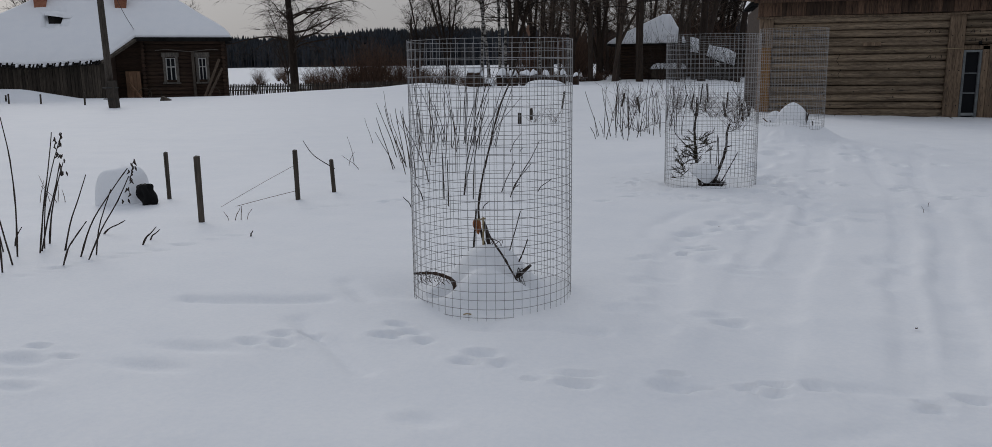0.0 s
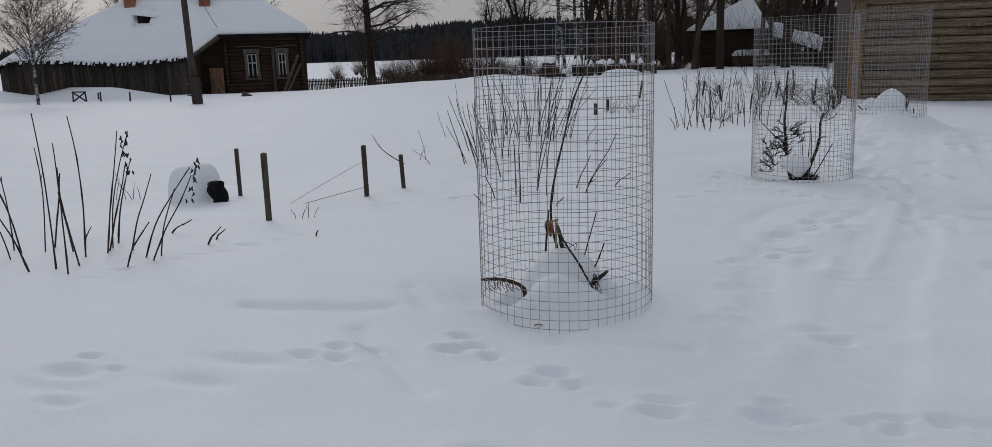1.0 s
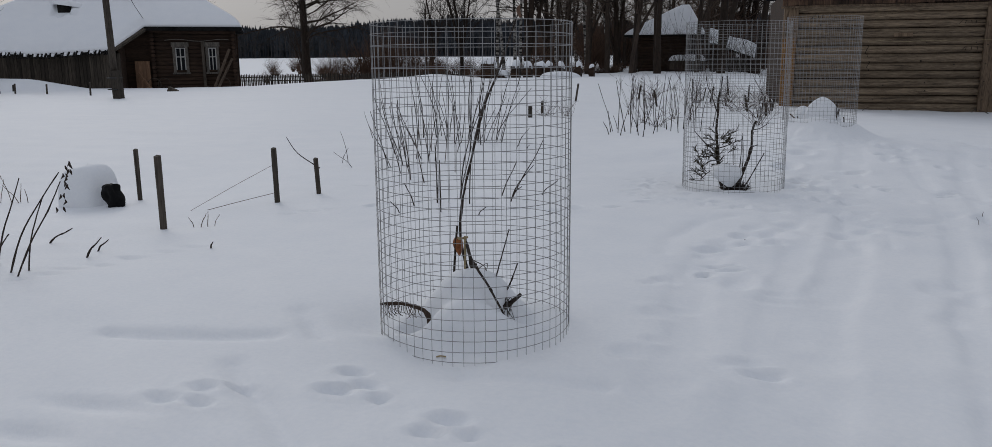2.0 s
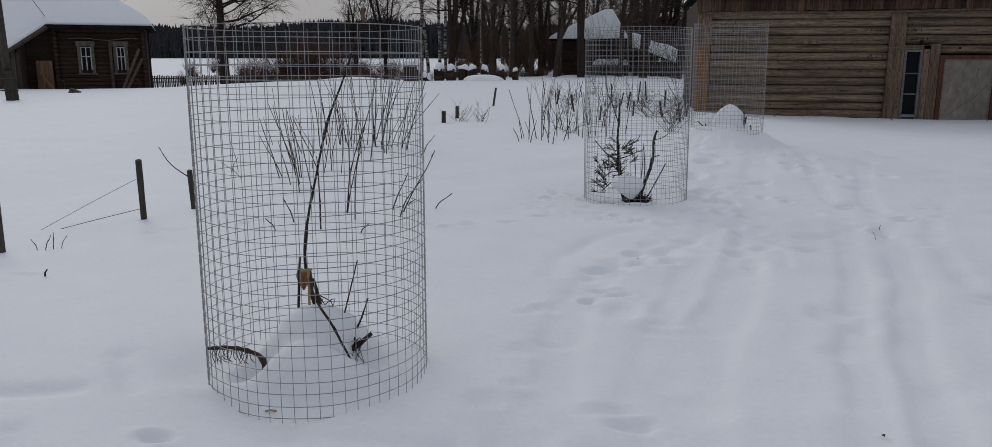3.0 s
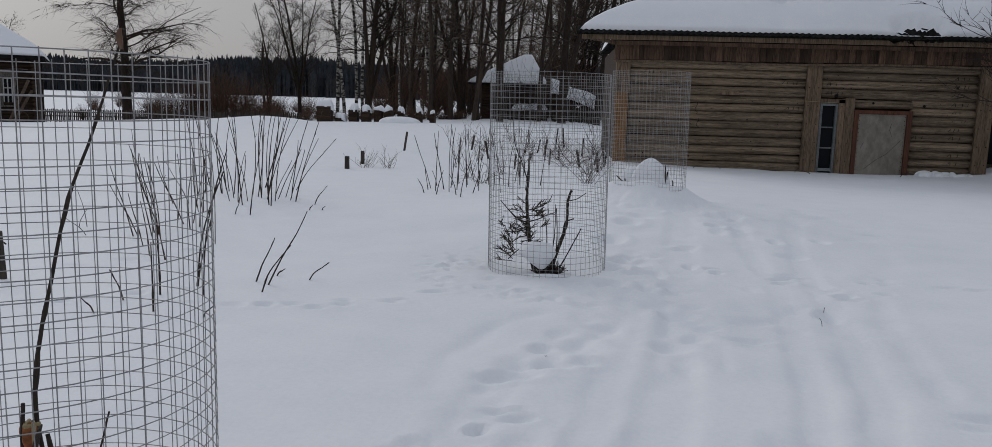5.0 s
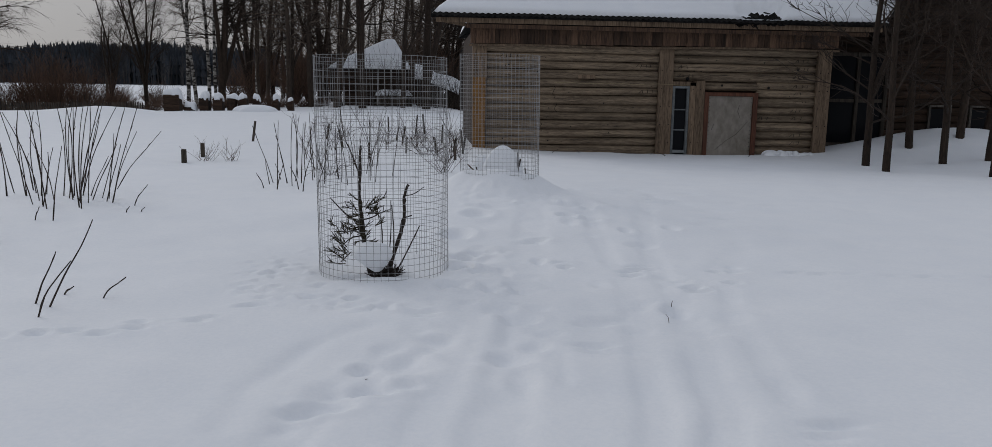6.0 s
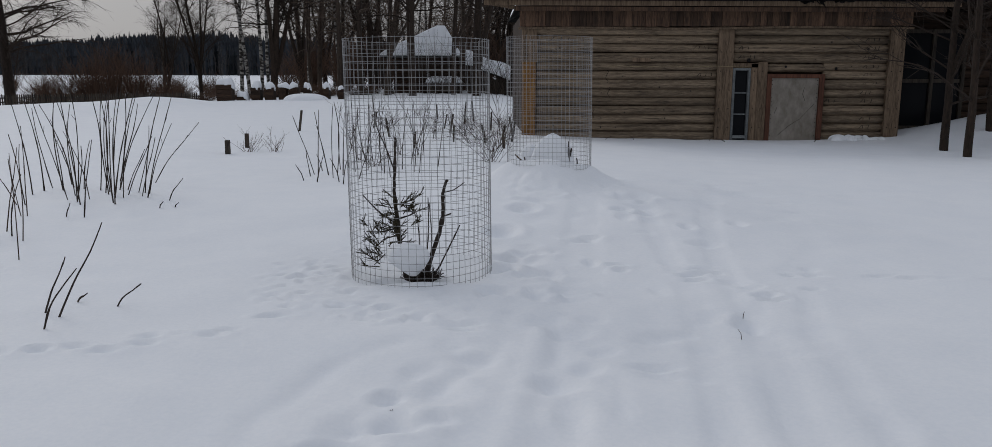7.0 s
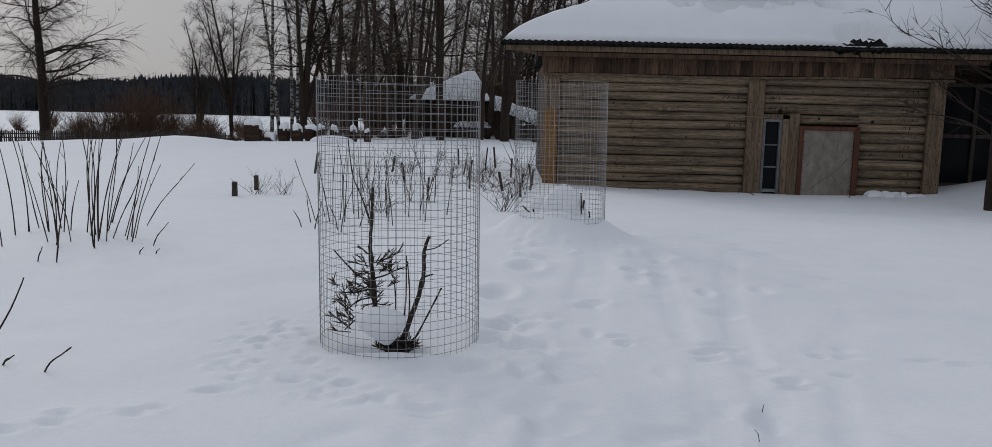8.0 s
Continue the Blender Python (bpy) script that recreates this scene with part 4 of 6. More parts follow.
# ---- the shed among the trees ----
def make_shed():
    s = thing("old_shed", -0.75, 60, 0.3, "ruined dark shed with a patchy snow roof", "shed")
    for bx in ((-2.7, 1.5, 0, 0.15), (-2.7, -2.55, 0.15, 4), (1.35, 1.5, 0.15, 4), (-2.7, 1.5, 4, 4.15)):
        part("wall", Geo().box(*bx, -0.5, 2.5), DARKLOG, s)
    for i in range(12):
        part("log", Geo().tube([(-2.8, -0.04, 0.21 * i), (1.6, -0.04, 0.21 * i)], 0.11, 7), DARKLOG, s)
    hip = lambda x, y: 2.55 + max(0, min(0.52 * (x + 3.75), 1.6 * (1.75 - x), 0.85 * (y + 0.6), 0.85 * (5.0 - y), 1.95))
    part("roof", roof_shell(-3.75, 1.75, lambda x: -0.6, 5.0, hip, 0.08, 26, 22), SLATE, s)
    part("roof_snow", blanket(-3.75, 1.75, lambda x: -0.6, 5.0, hip, 0.17, 90, 60, 2, ((1.0, 2.5, 0.3, 5.4), (0.55, 0.75, 0.3, 1.7), (1.2, 1.45, -0.6, 0.2), (-0.9, -0.8, -0.2, 1.0), (-0.2, -0.12, 0.2, 1.5), (-1.6, -1.4, 0.0, 0.25), (0.2, 0.4, -0.4, -0.1), (-2.3, -2.15, -0.4, -0.1), (0.9, 1.1, -0.3, 0.3))), SNOW, s, "patchy snow on a hipped roof", True)
    part("lean_to", Geo().box(2.1, 5.2, 0.2, 2.3, -0.3, 1.0), DARKBOARD, s)
    rr = random.Random(64)
    bare = [(x, x + w, y, y + d) for x, y, w, d in ((rr.uniform(2.0, 5.3), rr.uniform(-0.25, 0.8), rr.uniform(0.12, 0.4), rr.uniform(0.12, 0.35)) for k in range(20))] + [(2.55, 3.25, -0.4, 1.2)]
    lean = lambda x, y: 1.45 + 0.07 * math.sin(3.1 * x) + 0.8 * (y + 0.2) + 0.36 * (3.6 - x)
    part("lean_to_snow", blanket(2.0, 5.5, lambda x: -0.2 + 0.1 * math.sin(2.3 * x), 1.0, lean, 0.15, 80, 36, 6, bare), SNOW, s, "snow slipping off a sagging lean-to roof", True)
    part("lean_to_roof", roof_shell(2.0, 5.5, lambda x: -0.2, 1.0, lean, 0.07, 10, 8), SLATE, s)
    part("bench", Geo().box(-0.5, 1.8, -2.2, -1.4, 0.2, 0.78), DARKBOARD, s)
    part("bench_snow", blanket(-0.6, 1.9, lambda x: -2.3 + 0.12 * math.sin(3 * x), -1.3, lambda x, y: 0.78, 0.38, 24, 10, 1), SNOW, s, "", True)


make_barn()
make_dark_house()
make_far_house()
make_shed()


# ---- wire cages ----
def make_cage(x, y, z, radius_low, radius_top, height, lean, label, seed):
    cage = thing("wire_cage", x, y, z, label, "wire cage", "wire mesh tree guards")
    n = int(round(math.tau * radius_low / 0.0505))
    rows = int(round(height / 0.0505))
    R = lambda h: radius_low + (radius_top - radius_low) * h / height
    rr = random.Random(seed)
    ph = [rr.uniform(0, 6) for _ in range(4)]
    wob = lambda a: 0.010 * math.sin(2 * a + ph[0]) + 0.006 * math.sin(3 * a + ph[1]) + 0.002 * math.sin(9 * a + ph[2])
    at = lambda a, h, out=0.0: ((R(h) + wob(a) + out) * math.cos(a) + lean[0] * h, (R(h) + wob(a) + out) * math.sin(a) + lean[1] * h, h)
    for i in range(n):
        a = math.tau * i / n
        k = rr.uniform(-0.004, 0.004)
        top = height + (rr.uniform(0, 0.012))
        pts = [at(a + k * math.sin(h * 5 + i), h) for h in (-0.12, 0.3 * height, 0.6 * height, top)]
        part("upright_wire", Geo().tube(pts, 0.0016, 4, False), WIRE, cage)
    for j in range(rows + 1):
        h = height * j / rows
        tilt = rr.uniform(-0.003, 0.003)
        g = Geo()
        m = 40
        pts = [at(math.tau * i / m, h + tilt * math.sin(math.tau * i / m + j) + 0.0, 0.002) for i in range(m + 1)]
        part("ring_wire", g.tube(pts, 0.0016, 4, False), WIRE, cage)
    return cage


make_cage(0.31, 5.04, -0.032, 0.468, 0.468, 1.518, (0.0, 0.0), "tall cylindrical cage of welded galvanised wire mesh round a sapling", 1)
make_cage(1.69, 9.95, 0.02, 0.515, 0.515, 1.64, (-0.012, 0.0), "wire mesh cage round a young spruce in the snow", 2)
make_cage(2.935, 13.6, 0.33, 0.48, 0.48, 1.525, (-0.012, 0.0), "wire mesh cage standing on a snow mound by the barn", 3)


def curve_points(pts, n):
    """A smooth line through a few points."""
    pts = [Vector(p) for p in pts]
    out = []
    for i in range(len(pts) - 1):
        p0, p1, p2, p3 = pts[max(i - 1, 0)], pts[i], pts[i + 1], pts[min(i + 2, len(pts) - 1)]
        for k in range(n):
            t = k / n
            out.append(0.5 * (2 * p1 + (p2 - p0) * t + (2 * p0 - 5 * p1 + 4 * p2 - p3) * t * t + (3 * p1 - p0 - 3 * p2 + p3) * t ** 3))
    return out + [pts[-1]]


def twig(name, pts, r0, r1, mat, parent, knots=True, seed=0, n=5, sides=6):
    line = curve_points(pts, n)
    rr = random.Random(seed)
    rad = []
    for i in range(len(line)):
        rad.append((r0 + (r1 - r0) * i / (len(line) - 1)) * (1 + (0.35 if knots and rr.random() < 0.2 else 0)))
    line = [p + Vector((rr.uniform(-1, 1), rr.uniform(-1, 1), 0)) * r0 * 0.13 for p in line]
    return part(name, Geo().tube(line, rad, sides), mat, parent, "", True)


def leaf_geo(w, h, curl):
    g = Geo()
    for off in (0, 0.0012):
        g.sheet(lambda u, v: ((u - 0.5) * w * (0.35 + math.sin(math.pi * min(1, v * 0.9 + 0.08))) + curl * v * v, curl * 1.5 * (u - 0.5) ** 2 * 4 + 0.3 * curl * math.sin(5 * v) + off, -h * v), 6, 8)
    return g


# ---- the sapling in the first cage ----
def make_sapling():
    x, y = 0.19, 5.24
    s = thing("sapling", x, y, 0, "bent young sapling with dry orange leaves tied to a stake", "sapling")
    o = lambda *pts: [(a - x, b - y, c) for a, b, c in pts]
    twig("stem", o((0.24, 5.22, 0.15), (0.175, 5.24, 0.40), (0.193, 5.24, 0.615), (0.245, 5.24, 0.835), (0.313, 5.24, 1.09), (0.392, 5.24, 1.275), (0.455, 5.24, 1.45), (0.504, 5.24, 1.575)), 0.0078, 0.0032, STEM, s, seed=1)
    twig("branch", o((0.215, 5.2, 0.40), (0.30, 5.03, 0.335), (0.392, 5.0, 0.214), (0.44, 4.98, 0.143), (0.50, 4.95, 0.06)), 0.0065, 0.0055, STEM, s, seed=2)
    twig("stake", o((0.177, 5.18, 0.474), (0.16, 5.19, 0.33), (0.145, 5.2, 0.15)), 0.006, 0.007, STEM, s, False, 3)
    twig("stake", o((0.228, 5.15, 0.43), (0.226, 5.15, 0.31), (0.224, 5.15, 0.16)), 0.006, 0.006, STRAW, s, False, 4)
    twig("stump", o((0.215, 5.23, 0.36), (0.235, 5.22, 0.29), (0.262, 5.2, 0.19)), 0.007, 0.012, STEM, s, True, 5)
    twig("shoot", o((0.349, 5.15, 0.06), (0.385, 5.15, 0.20), (0.412, 5.15, 0.30), (0.461, 5.15, 0.477)), 0.0045, 0.003, STEM, s, seed=6)
    twig("shoot", o((0.41, 5.15, 0.06), (0.45, 5.15, 0.16), (0.473, 5.15, 0.211), (0.505, 5.15, 0.303)), 0.0045, 0.003, STEM, s, seed=7)
    twig("broken_branch", o((0.40, 5.1, 0.05), (0.455, 5.1, 0.085), (0.535, 5.09, 0.157)), 0.02, 0.009, STEM, s, seed=8)
    twig("low_branch", o((-0.121, 4.84, 0.135), (-0.03, 4.87, 0.135), (0.04, 4.89, 0.118), (0.10, 4.91, 0.075), (0.115, 4.92, -0.05)), 0.007, 0.013, BUSHTWIG, s, seed=9)
    rr = random.Random(3)
    for i in range(17):
        a = -0.10 + 0.0105 * i
        twig("dry_sprig", o((a, 4.86, 0.128), (a + rr.uniform(-0.01, 0.02), 4.85, 0.10), (a + rr.uniform(-0.02, 0.03), 4.85, 0.075 + rr.uniform(-0.015, 0.015))), 0.0022, 0.0015, BUSHTWIG, s, False, i, 3, 4)
    for i in range(8):
        t0 = rr.uniform(0, 1)
        twig("rootlet", o((0.25 + 0.02 * t0, 5.18, 0.32 - 0.1 * t0), (0.29 + 0.06 * rr.random(), 5.14, 0.30 - 0.06 * rr.random()), (0.20 + 0.16 * rr.random(), 5.12, 0.19 + 0.03 * rr.random())), 0.0026, 0.0018, BUSHTWIG, s, False, 20 + i, 4, 4)
    for i in range(8):
        twig("dry_sprig", o((0.45, 5.1, 0.10), (0.44 + 0.08 * rr.random(), 5.08, 0.09 + 0.05 * rr.random()), (0.42 + 0.1 * rr.random(), 5.06, 0.03)), 0.002, 0.0014, STEM, s, False, 40 + i, 4, 4)
    lf = part("dry_leaf", leaf_geo(0.040, 0.095, 0.02), DRYLEAF, s, "curled orange dry leaf", True)
    lf.matrix_basis = pose(0.187 - x, 5.17 - y, 0.412, 8, 10, 20)
    lf = part("dry_leaf", leaf_geo(0.015, 0.058, 0.012), DULLLEAF, s, "curled dull brown dry leaf", True)
    lf.matrix_basis = pose(0.505 - x, 5.22 - y, 1.578, -10, 12, 40)
    twig("stem_tie", o((0.165, 5.22, 0.405), (0.20, 5.15, 0.415), (0.235, 5.17, 0.42)), 0.006, 0.006, STRAW, s, False, 61)


make_sapling()
g = Geo().tube([(0, 0, 0), (0.02, 0, 0.006), (0.045, 0.005, 0.002)], 0.004, 5)
single("straw_piece", g, STRAW, "short piece of pale straw lying on the snow", "straw", 0.235, 4.64, ground_z(0.25, 4.64) + 0.004)


# ---- the spruce in the second cage ----
def make_spruce():
    x, y = 1.6, 9.8
    s = thing("young_spruce", x, y, 0, "broken young spruce with bare tops and sparse needles", "spruce")
    o = lambda *pts: [(a - x, b - y, c) for a, b, c in pts]
    twig("trunk", o((1.60, 9.8, -0.05), (1.545, 9.86, 0.15), (1.515, 9.9, 0.4), (1.50, 9.9, 0.605), (1.508, 9.9, 0.8), (1.511, 9.92, 0.985)), 0.02, 0.008, STEM, s, seed=1)
    twig("leader", o((1.50, 9.9, 0.76), (1.44, 9.9, 0.93), (1.386, 9.9, 1.06), (1.357, 9.9, 1.285)), 0.005, 0.003, STEM, s, seed=2)
    twig("bare_branch", o((1.52, 9.87, 0.37), (1.41, 9.86, 0.441), (1.277, 9.85, 0.583)), 0.006, 0.004, STEM, s, seed=3)
    twig("stub", o((1.72, 9.72, -0.06), (1.75, 9.76, 0.1), (1.824, 9.8, 0.316), (1.85, 9.83, 0.46), (1.85, 9.85, 0.59), (1.88, 9.87, 0.685)), 0.019, 0.010, STEM, s, seed=4)
    twig("stub_twig", o((1.862, 9.85, 0.60), (1.93, 9.84, 0.62), (2.004, 9.83, 0.674)), 0.004, 0.003, STEM, s, seed=5)
    twig("stub_twig", o((1.852, 9.83, 0.43), (1.91, 9.82, 0.451)), 0.006, 0.004, STEM, s, seed=6)
    twig("side_shoot", o((1.78, 9.74, 0.0), (1.87, 9.75, 0.17), (1.97, 9.75, 0.379)), 0.006, 0.004, STEM, s, seed=7)
    for i, (a, b, c, d) in enumerate(((1.729, 0.1, 1.749, 0.575), (1.764, 0.1, 1.757, 0.54), (1.672, 0.1, 1.675, 0.419))):
        twig("thin_shoot", o((a, 9.76, b), ((a + c) / 2 + 0.01, 9.76, (b + d) / 2), (c, 9.76, d)), 0.005, 0.0035, STEM, s, seed=8 + i)
    for i, pts in enumerate((((1.54, 9.86, 0.20), (1.45, 9.81, 0.17), (1.36, 9.77, 0.09)), ((1.52, 9.88, 0.34), (1.42, 9.83, 0.32), (1.31, 9.78, 0.33)), ((1.52, 9.88, 0.28), (1.44, 9.82, 0.27), (1.38, 9.80, 0.22)), ((1.51, 9.88, 0.40), (1.60, 9.85, 0.43), (1.67, 9.83, 0.47)))):
        twig("side_branch", o(*pts), 0.0065, 0.0035, STEM, s, seed=30 + i)
    rr = random.Random(8)

    def spray(p, d, length, seed):
        """A spruce twig set with short needles."""
        r = random.Random(seed)
        g = Geo()
        p, d = Vector(p), Vector(d).normalized()
        segs = [(p, d, length)]
        for k in range(4):
            t = r.uniform(0.25, 0.85)
            side = Vector((r.uniform(-1, 1), r.uniform(-1, 1), r.uniform(-0.5, 0.6))).normalized()
            segs.append((p + d * length * t, (d + side * 0.8).normalized(), length * 0.45))
        for a, e, ln in segs:
            g.tube([a, a + e * ln * 0.5 + Vector((0, 0, -0.004)), a + e * ln], [0.004, 0.003, 0.002], 4)
            for i in range(int(ln / 0.0024)):
                t = r.uniform(0.1, 1.0)
                n = Vector((r.uniform(-1, 1), r.uniform(-1, 1), r.uniform(-1, 1)))
                n = (n - e * n.dot(e)).normalized() * 0.75 + e * 0.65
                q = a + e * ln * t
                w = e.cross(n).normalized() * 0.0012
                i0 = len(g.v)
                g.v += [q - w, q + w, q + n * r.uniform(0.008, 0.014)]
                g.f.append((i0, i0 + 1, i0 + 2))
        return g
    k = 0
    for a, b, c, lo, hi, n in ((1.50, 9.88, 0.50, -1, 1, 9), (1.52, 9.87, 0.38, -1, 1, 8), (1.53, 9.86, 0.25, -1, 0.9, 8), (1.40, 9.82, 0.26, -1, 0.3, 6), (1.40, 9.78, 0.12, -1, -0.1, 9), (1.33, 9.78, 0.34, -0.6, 0.8, 4), (1.56, 9.86, 0.46, 0.1, 1, 7), (1.64, 9.84, 0.40, -0.4, 1, 5)):
        for i in range(n):
            k += 1
            d = (rr.uniform(lo, hi), rr.uniform(-0.8, 0.5), rr.uniform(-0.3, 1.0))
            part("needle_spray", spray((a + rr.uniform(-0.02, 0.02) - x, b - y, c + rr.uniform(-0.06, 0.06)), d, rr.uniform(0.08, 0.17), k), NEEDLE, s)
    for i in range(40):
        k += 1
        part("needle_spray", spray((1.71 + rr.uniform(-0.07, 0.07) - x, 9.68 - y, -0.02), (rr.uniform(-1, 1), rr.uniform(-0.6, 0.3), rr.uniform(0.2, 1)), 0.11, k), STEM, s, "dark base of the broken trunk")
    for i in range(16):
        a = rr.uniform(0, math.tau)
        p = (1.71 - x + rr.uniform(-0.06, 0.06), 9.69 - y + rr.uniform(-0.04, 0.04), -0.06)
        q = (p[0] + 0.09 * math.cos(a), p[1] + 0.05 * math.sin(a), 0.03 + rr.uniform(0, 0.07))
        part("root_stick", Geo().tube([p, ((p[0] + q[0]) / 2, p[1], 0.02), q], [0.016, 0.011, 0.005], 5), STEM, s)
    # snow cushion on the lower branches
    def cap(u, v):
        a, b = math.tau * u, math.pi * (v - 0.5)
        rx = 0.15 * (1 + 0.10 * math.sin(3 * a + 1) + 0.05 * math.sin(5 * a))
        zz = math.sin(b)
        w = math.cos(b) ** 0.6
        sh = 1.0 if zz > -0.05 else 1 - 0.72 * (-0.05 - zz)
        return (rx * math.cos(a) * w * sh - 0.05 * min(0, zz), 0.12 * math.sin(a) * w * sh, 0.13 * zz * (0.75 if zz > 0 else 1.0))
    single("snow_cushion", Geo().sheet(cap, 26, 14, True), SNOW, "rounded lump of snow lying on spruce branches", "snow lump", 1.60, 9.62, 0.172, smooth=True)


make_spruce()


# ---- the snow lump and stalks in the third cage ----
zc = ground_z(2.95, 13.6)
single("snow_mound", lump(0.24, 0.21, 0.76 - zc, 1.0, 1.35), SNOW, "pointed heap of snow in a wire cage", "snow heap", 2.96, 13.72, zc, smooth=True)
single("snow_mound", lump(0.10, 0.11, 0.62 - zc, 5.0, 0.9), SNOW, "low lump of snow in a wire cage", "snow heap", 3.17, 13.78, zc, smooth=True)
single("snow_mound", lump(0.12, 0.12, 0.26, 2.0, 0.9), SNOW, "small snow-capped tuft in a wire cage", "snow heap", 2.72, 13.75, zc, smooth=True)
bush = thing("cut_stalks", 2.95, 13.6, zc, "dark cut stalks poking out of the snow", "stalks")
for i, (a, b, h) in enumerate(((0.22, 0.05, 0.30), (0.24, 0.08, 0.22), (0.30, -0.1, 0.12), (-0.2, -0.1, 0.1), (-0.3, 0.0, 0.12))):
    twig("stalk", [(a, b, -0.05), (a + 0.005, b, h * 0.5), (a - 0.005 + 0.02 * (i % 2), b, h)], 0.010, 0.008, STEM, bush, seed=i)
twig("stalk", [(-0.42, -0.1, 0.16), (-0.33, -0.15, 0.08), (-0.22, -0.2, -0.02)], 0.008, 0.005, TWIG, bush, seed=9)


# ---- dry stems standing in the snow ----
def stem_clump(name, rows, label, thick=0.0066, seed=0, mat=None, group="dry stems"):
    """rows: foot x, y, how far the tip leans in x, and height."""
    cx, cy = sum(r[0] for r in rows) / len(rows), sum(r[1] for r in rows) / len(rows)
    clump = thing(name, cx, cy, ground_z(cx, cy), label, "dry stems", group)
    rr = random.Random(seed)
    for k, (x, y, lean, h) in enumerate(rows):
        z = ground_z(x, y) - ground_z(cx, cy)
        dy = rr.uniform(-0.10, 0.10) * h
        bow = rr.uniform(-0.05, 0.05) * h
        pts = [(x - cx - lean * 0.05, y - cy, z - 0.05), (x - cx + lean * 0.3 + bow, y - cy + dy * 0.3, z + h * 0.36), (x - cx + lean * 0.68 + bow, y - cy + dy * 0.7, z + h * 0.7), (x - cx + lean, y - cy + dy, z + h)]
        st = twig("stem", pts, thick * rr.uniform(0.85, 1.2), thick * 0.5, mat or STEM, clump, True, seed * 50 + k, 4, 5)
        if h > 0.6 and rr.random() < 0.3:
            q = Vector(pts[2])
            part("side_twig", Geo().tube([q, q + Vector((rr.uniform(-0.05, 0.05), 0, 0.07))], [0.003, 0.002], 4), mat or STEM, st)
    return clump


stem_clump("raspberry_canes", [(-4.14, 5.39, -0.23, 0.82), (-3.47, 4.87, -0.29, 0.51), (-3.9, 4.98, -0.1, 0.24), (-3.99, 5.17, -0.19, 0.44), (-4.3, 5.2, -0.2, 0.6), (-4.35, 5.5, -0.15, 0.75)], "dark dry canes leaning in a loose clump", seed=1)
stem_clump("raspberry_canes", [(-3.98, 5.46, -0.04, 0.81), (-3.34, 4.97, -0.08, 1.08), (-3.08, 4.83, 0.0, 0.88), (-4.07, 5.64, 0.17, 0.61), (-3.73, 5.5, -0.08, 0.47), (-3.23, 5.08, -0.02, 0.71), (-3.46, 5.35, 0.03, 1.05), (-3.84, 5.72, 0.1, 0.16), (-3.26, 4.48, -0.19, 0.08)], "tall dark dry canes standing in snow", seed=2)
tall = stem_clump("weed_stalks", [(-3.37, 5.48, 0.27, 0.93), (-3.46, 5.63, 0.25, 0.91), (-3.56, 5.79, 0.24, 0.67), (-3.22, 5.56, 0.23, 0.59), (-3.42, 5.55, 0.3, 0.7)], "dry weed stalks with dark seed heads", seed=3)
tall2 = stem_clump("weed_stalks", [(-2.79, 5.05, 0.25, 0.33), (-2.89, 5.35, 0.5, 0.67), (-2.75, 5.25, 0.38, 0.61), (-2.8, 5.4, 0.2, 0.5), (-3.4, 6.18, 0.26, 0.13)], "slanting weed stalks with dark seed heads", seed=4)
rr = random.Random(77)
for clump, (x, y, z), n, dx in ((tall, (0.2, 0.0, 0.72), 22, 0.0), (tall2, (0.43, 0.0, 0.55), 16, 0.25)):
    for i in range(n):
        h = rr.uniform(-0.13, 0.2)
        p = Vector((x + dx * h * 1.2 + rr.uniform(-0.025, 0.025), y + rr.uniform(-0.03, 0.03), z + h))
        part("seed_pod", Geo().tube([p, p + Vector((rr.uniform(-0.01, 0.01), 0.0, -0.016)), p + Vector((rr.uniform(-0.02, 0.02), 0, -0.035))], [0.003, 0.008, 0.002], 5), STEM, clump)
stem_clump("broken_stems", [(-2.73, 5.81, 0.15, 0.15), (-2.81, 6.01, 0.11, 0.09), (-2.0, 6.2, 0.03, 0.05)], "short broken stems poking out of snow", seed=5)
stem_clump("raspberry_canes", [(-2.74, 13.94, -0.02, 1.2), (-2.18, 12.83, -0.13, 1.13), (-2.73, 14.08, 0.1, 0.59), (-1.82, 12.16, 0.12, 0.77), (-2.9, 13.93, -0.04, 0.8), (-2.58, 13.54, -0.2, 0.71), (-2.5, 13.2, -0.31, 1.07), (-2.35, 13.1, -0.11, 1.15), (-2.3, 13.0, 0.11, 0.62)], "cluster of tall dark raspberry canes", seed=6)
stem_clump("raspberry_canes", [(-2.19, 13.55, 0.03, 1.22), (-2.29, 13.81, 0.08, 1.2), (-1.87, 12.95, 0.1, 1.24), (-1.8, 12.83, 0.21, 1.29), (-2.06, 13.42, 0.31, 1.25), (-1.91, 13.3, 0.29, 1.29), (-2.28, 14.09, 0.53, 1.28), (-2.15, 13.95, 0.25, 0.5), (-2.0, 13.3, 0.17, 1.27), (-1.95, 13.5, 0.33, 0.68)], "dense cluster of tall dark raspberry canes", seed=7)
stem_clump("raspberry_canes", [(-1.93, 13.73, 0.2, 0.79), (-1.82, 13.68, 0.29, 1.15), (-1.64, 13.3, 0.36, 1.19), (-1.72, 13.55, 0.33, 0.82), (-2.04, 14.54, 0.58, 0.77), (-1.75, 13.4, 0.22, 0.68)], "raspberry canes fanning out over snow", seed=8)
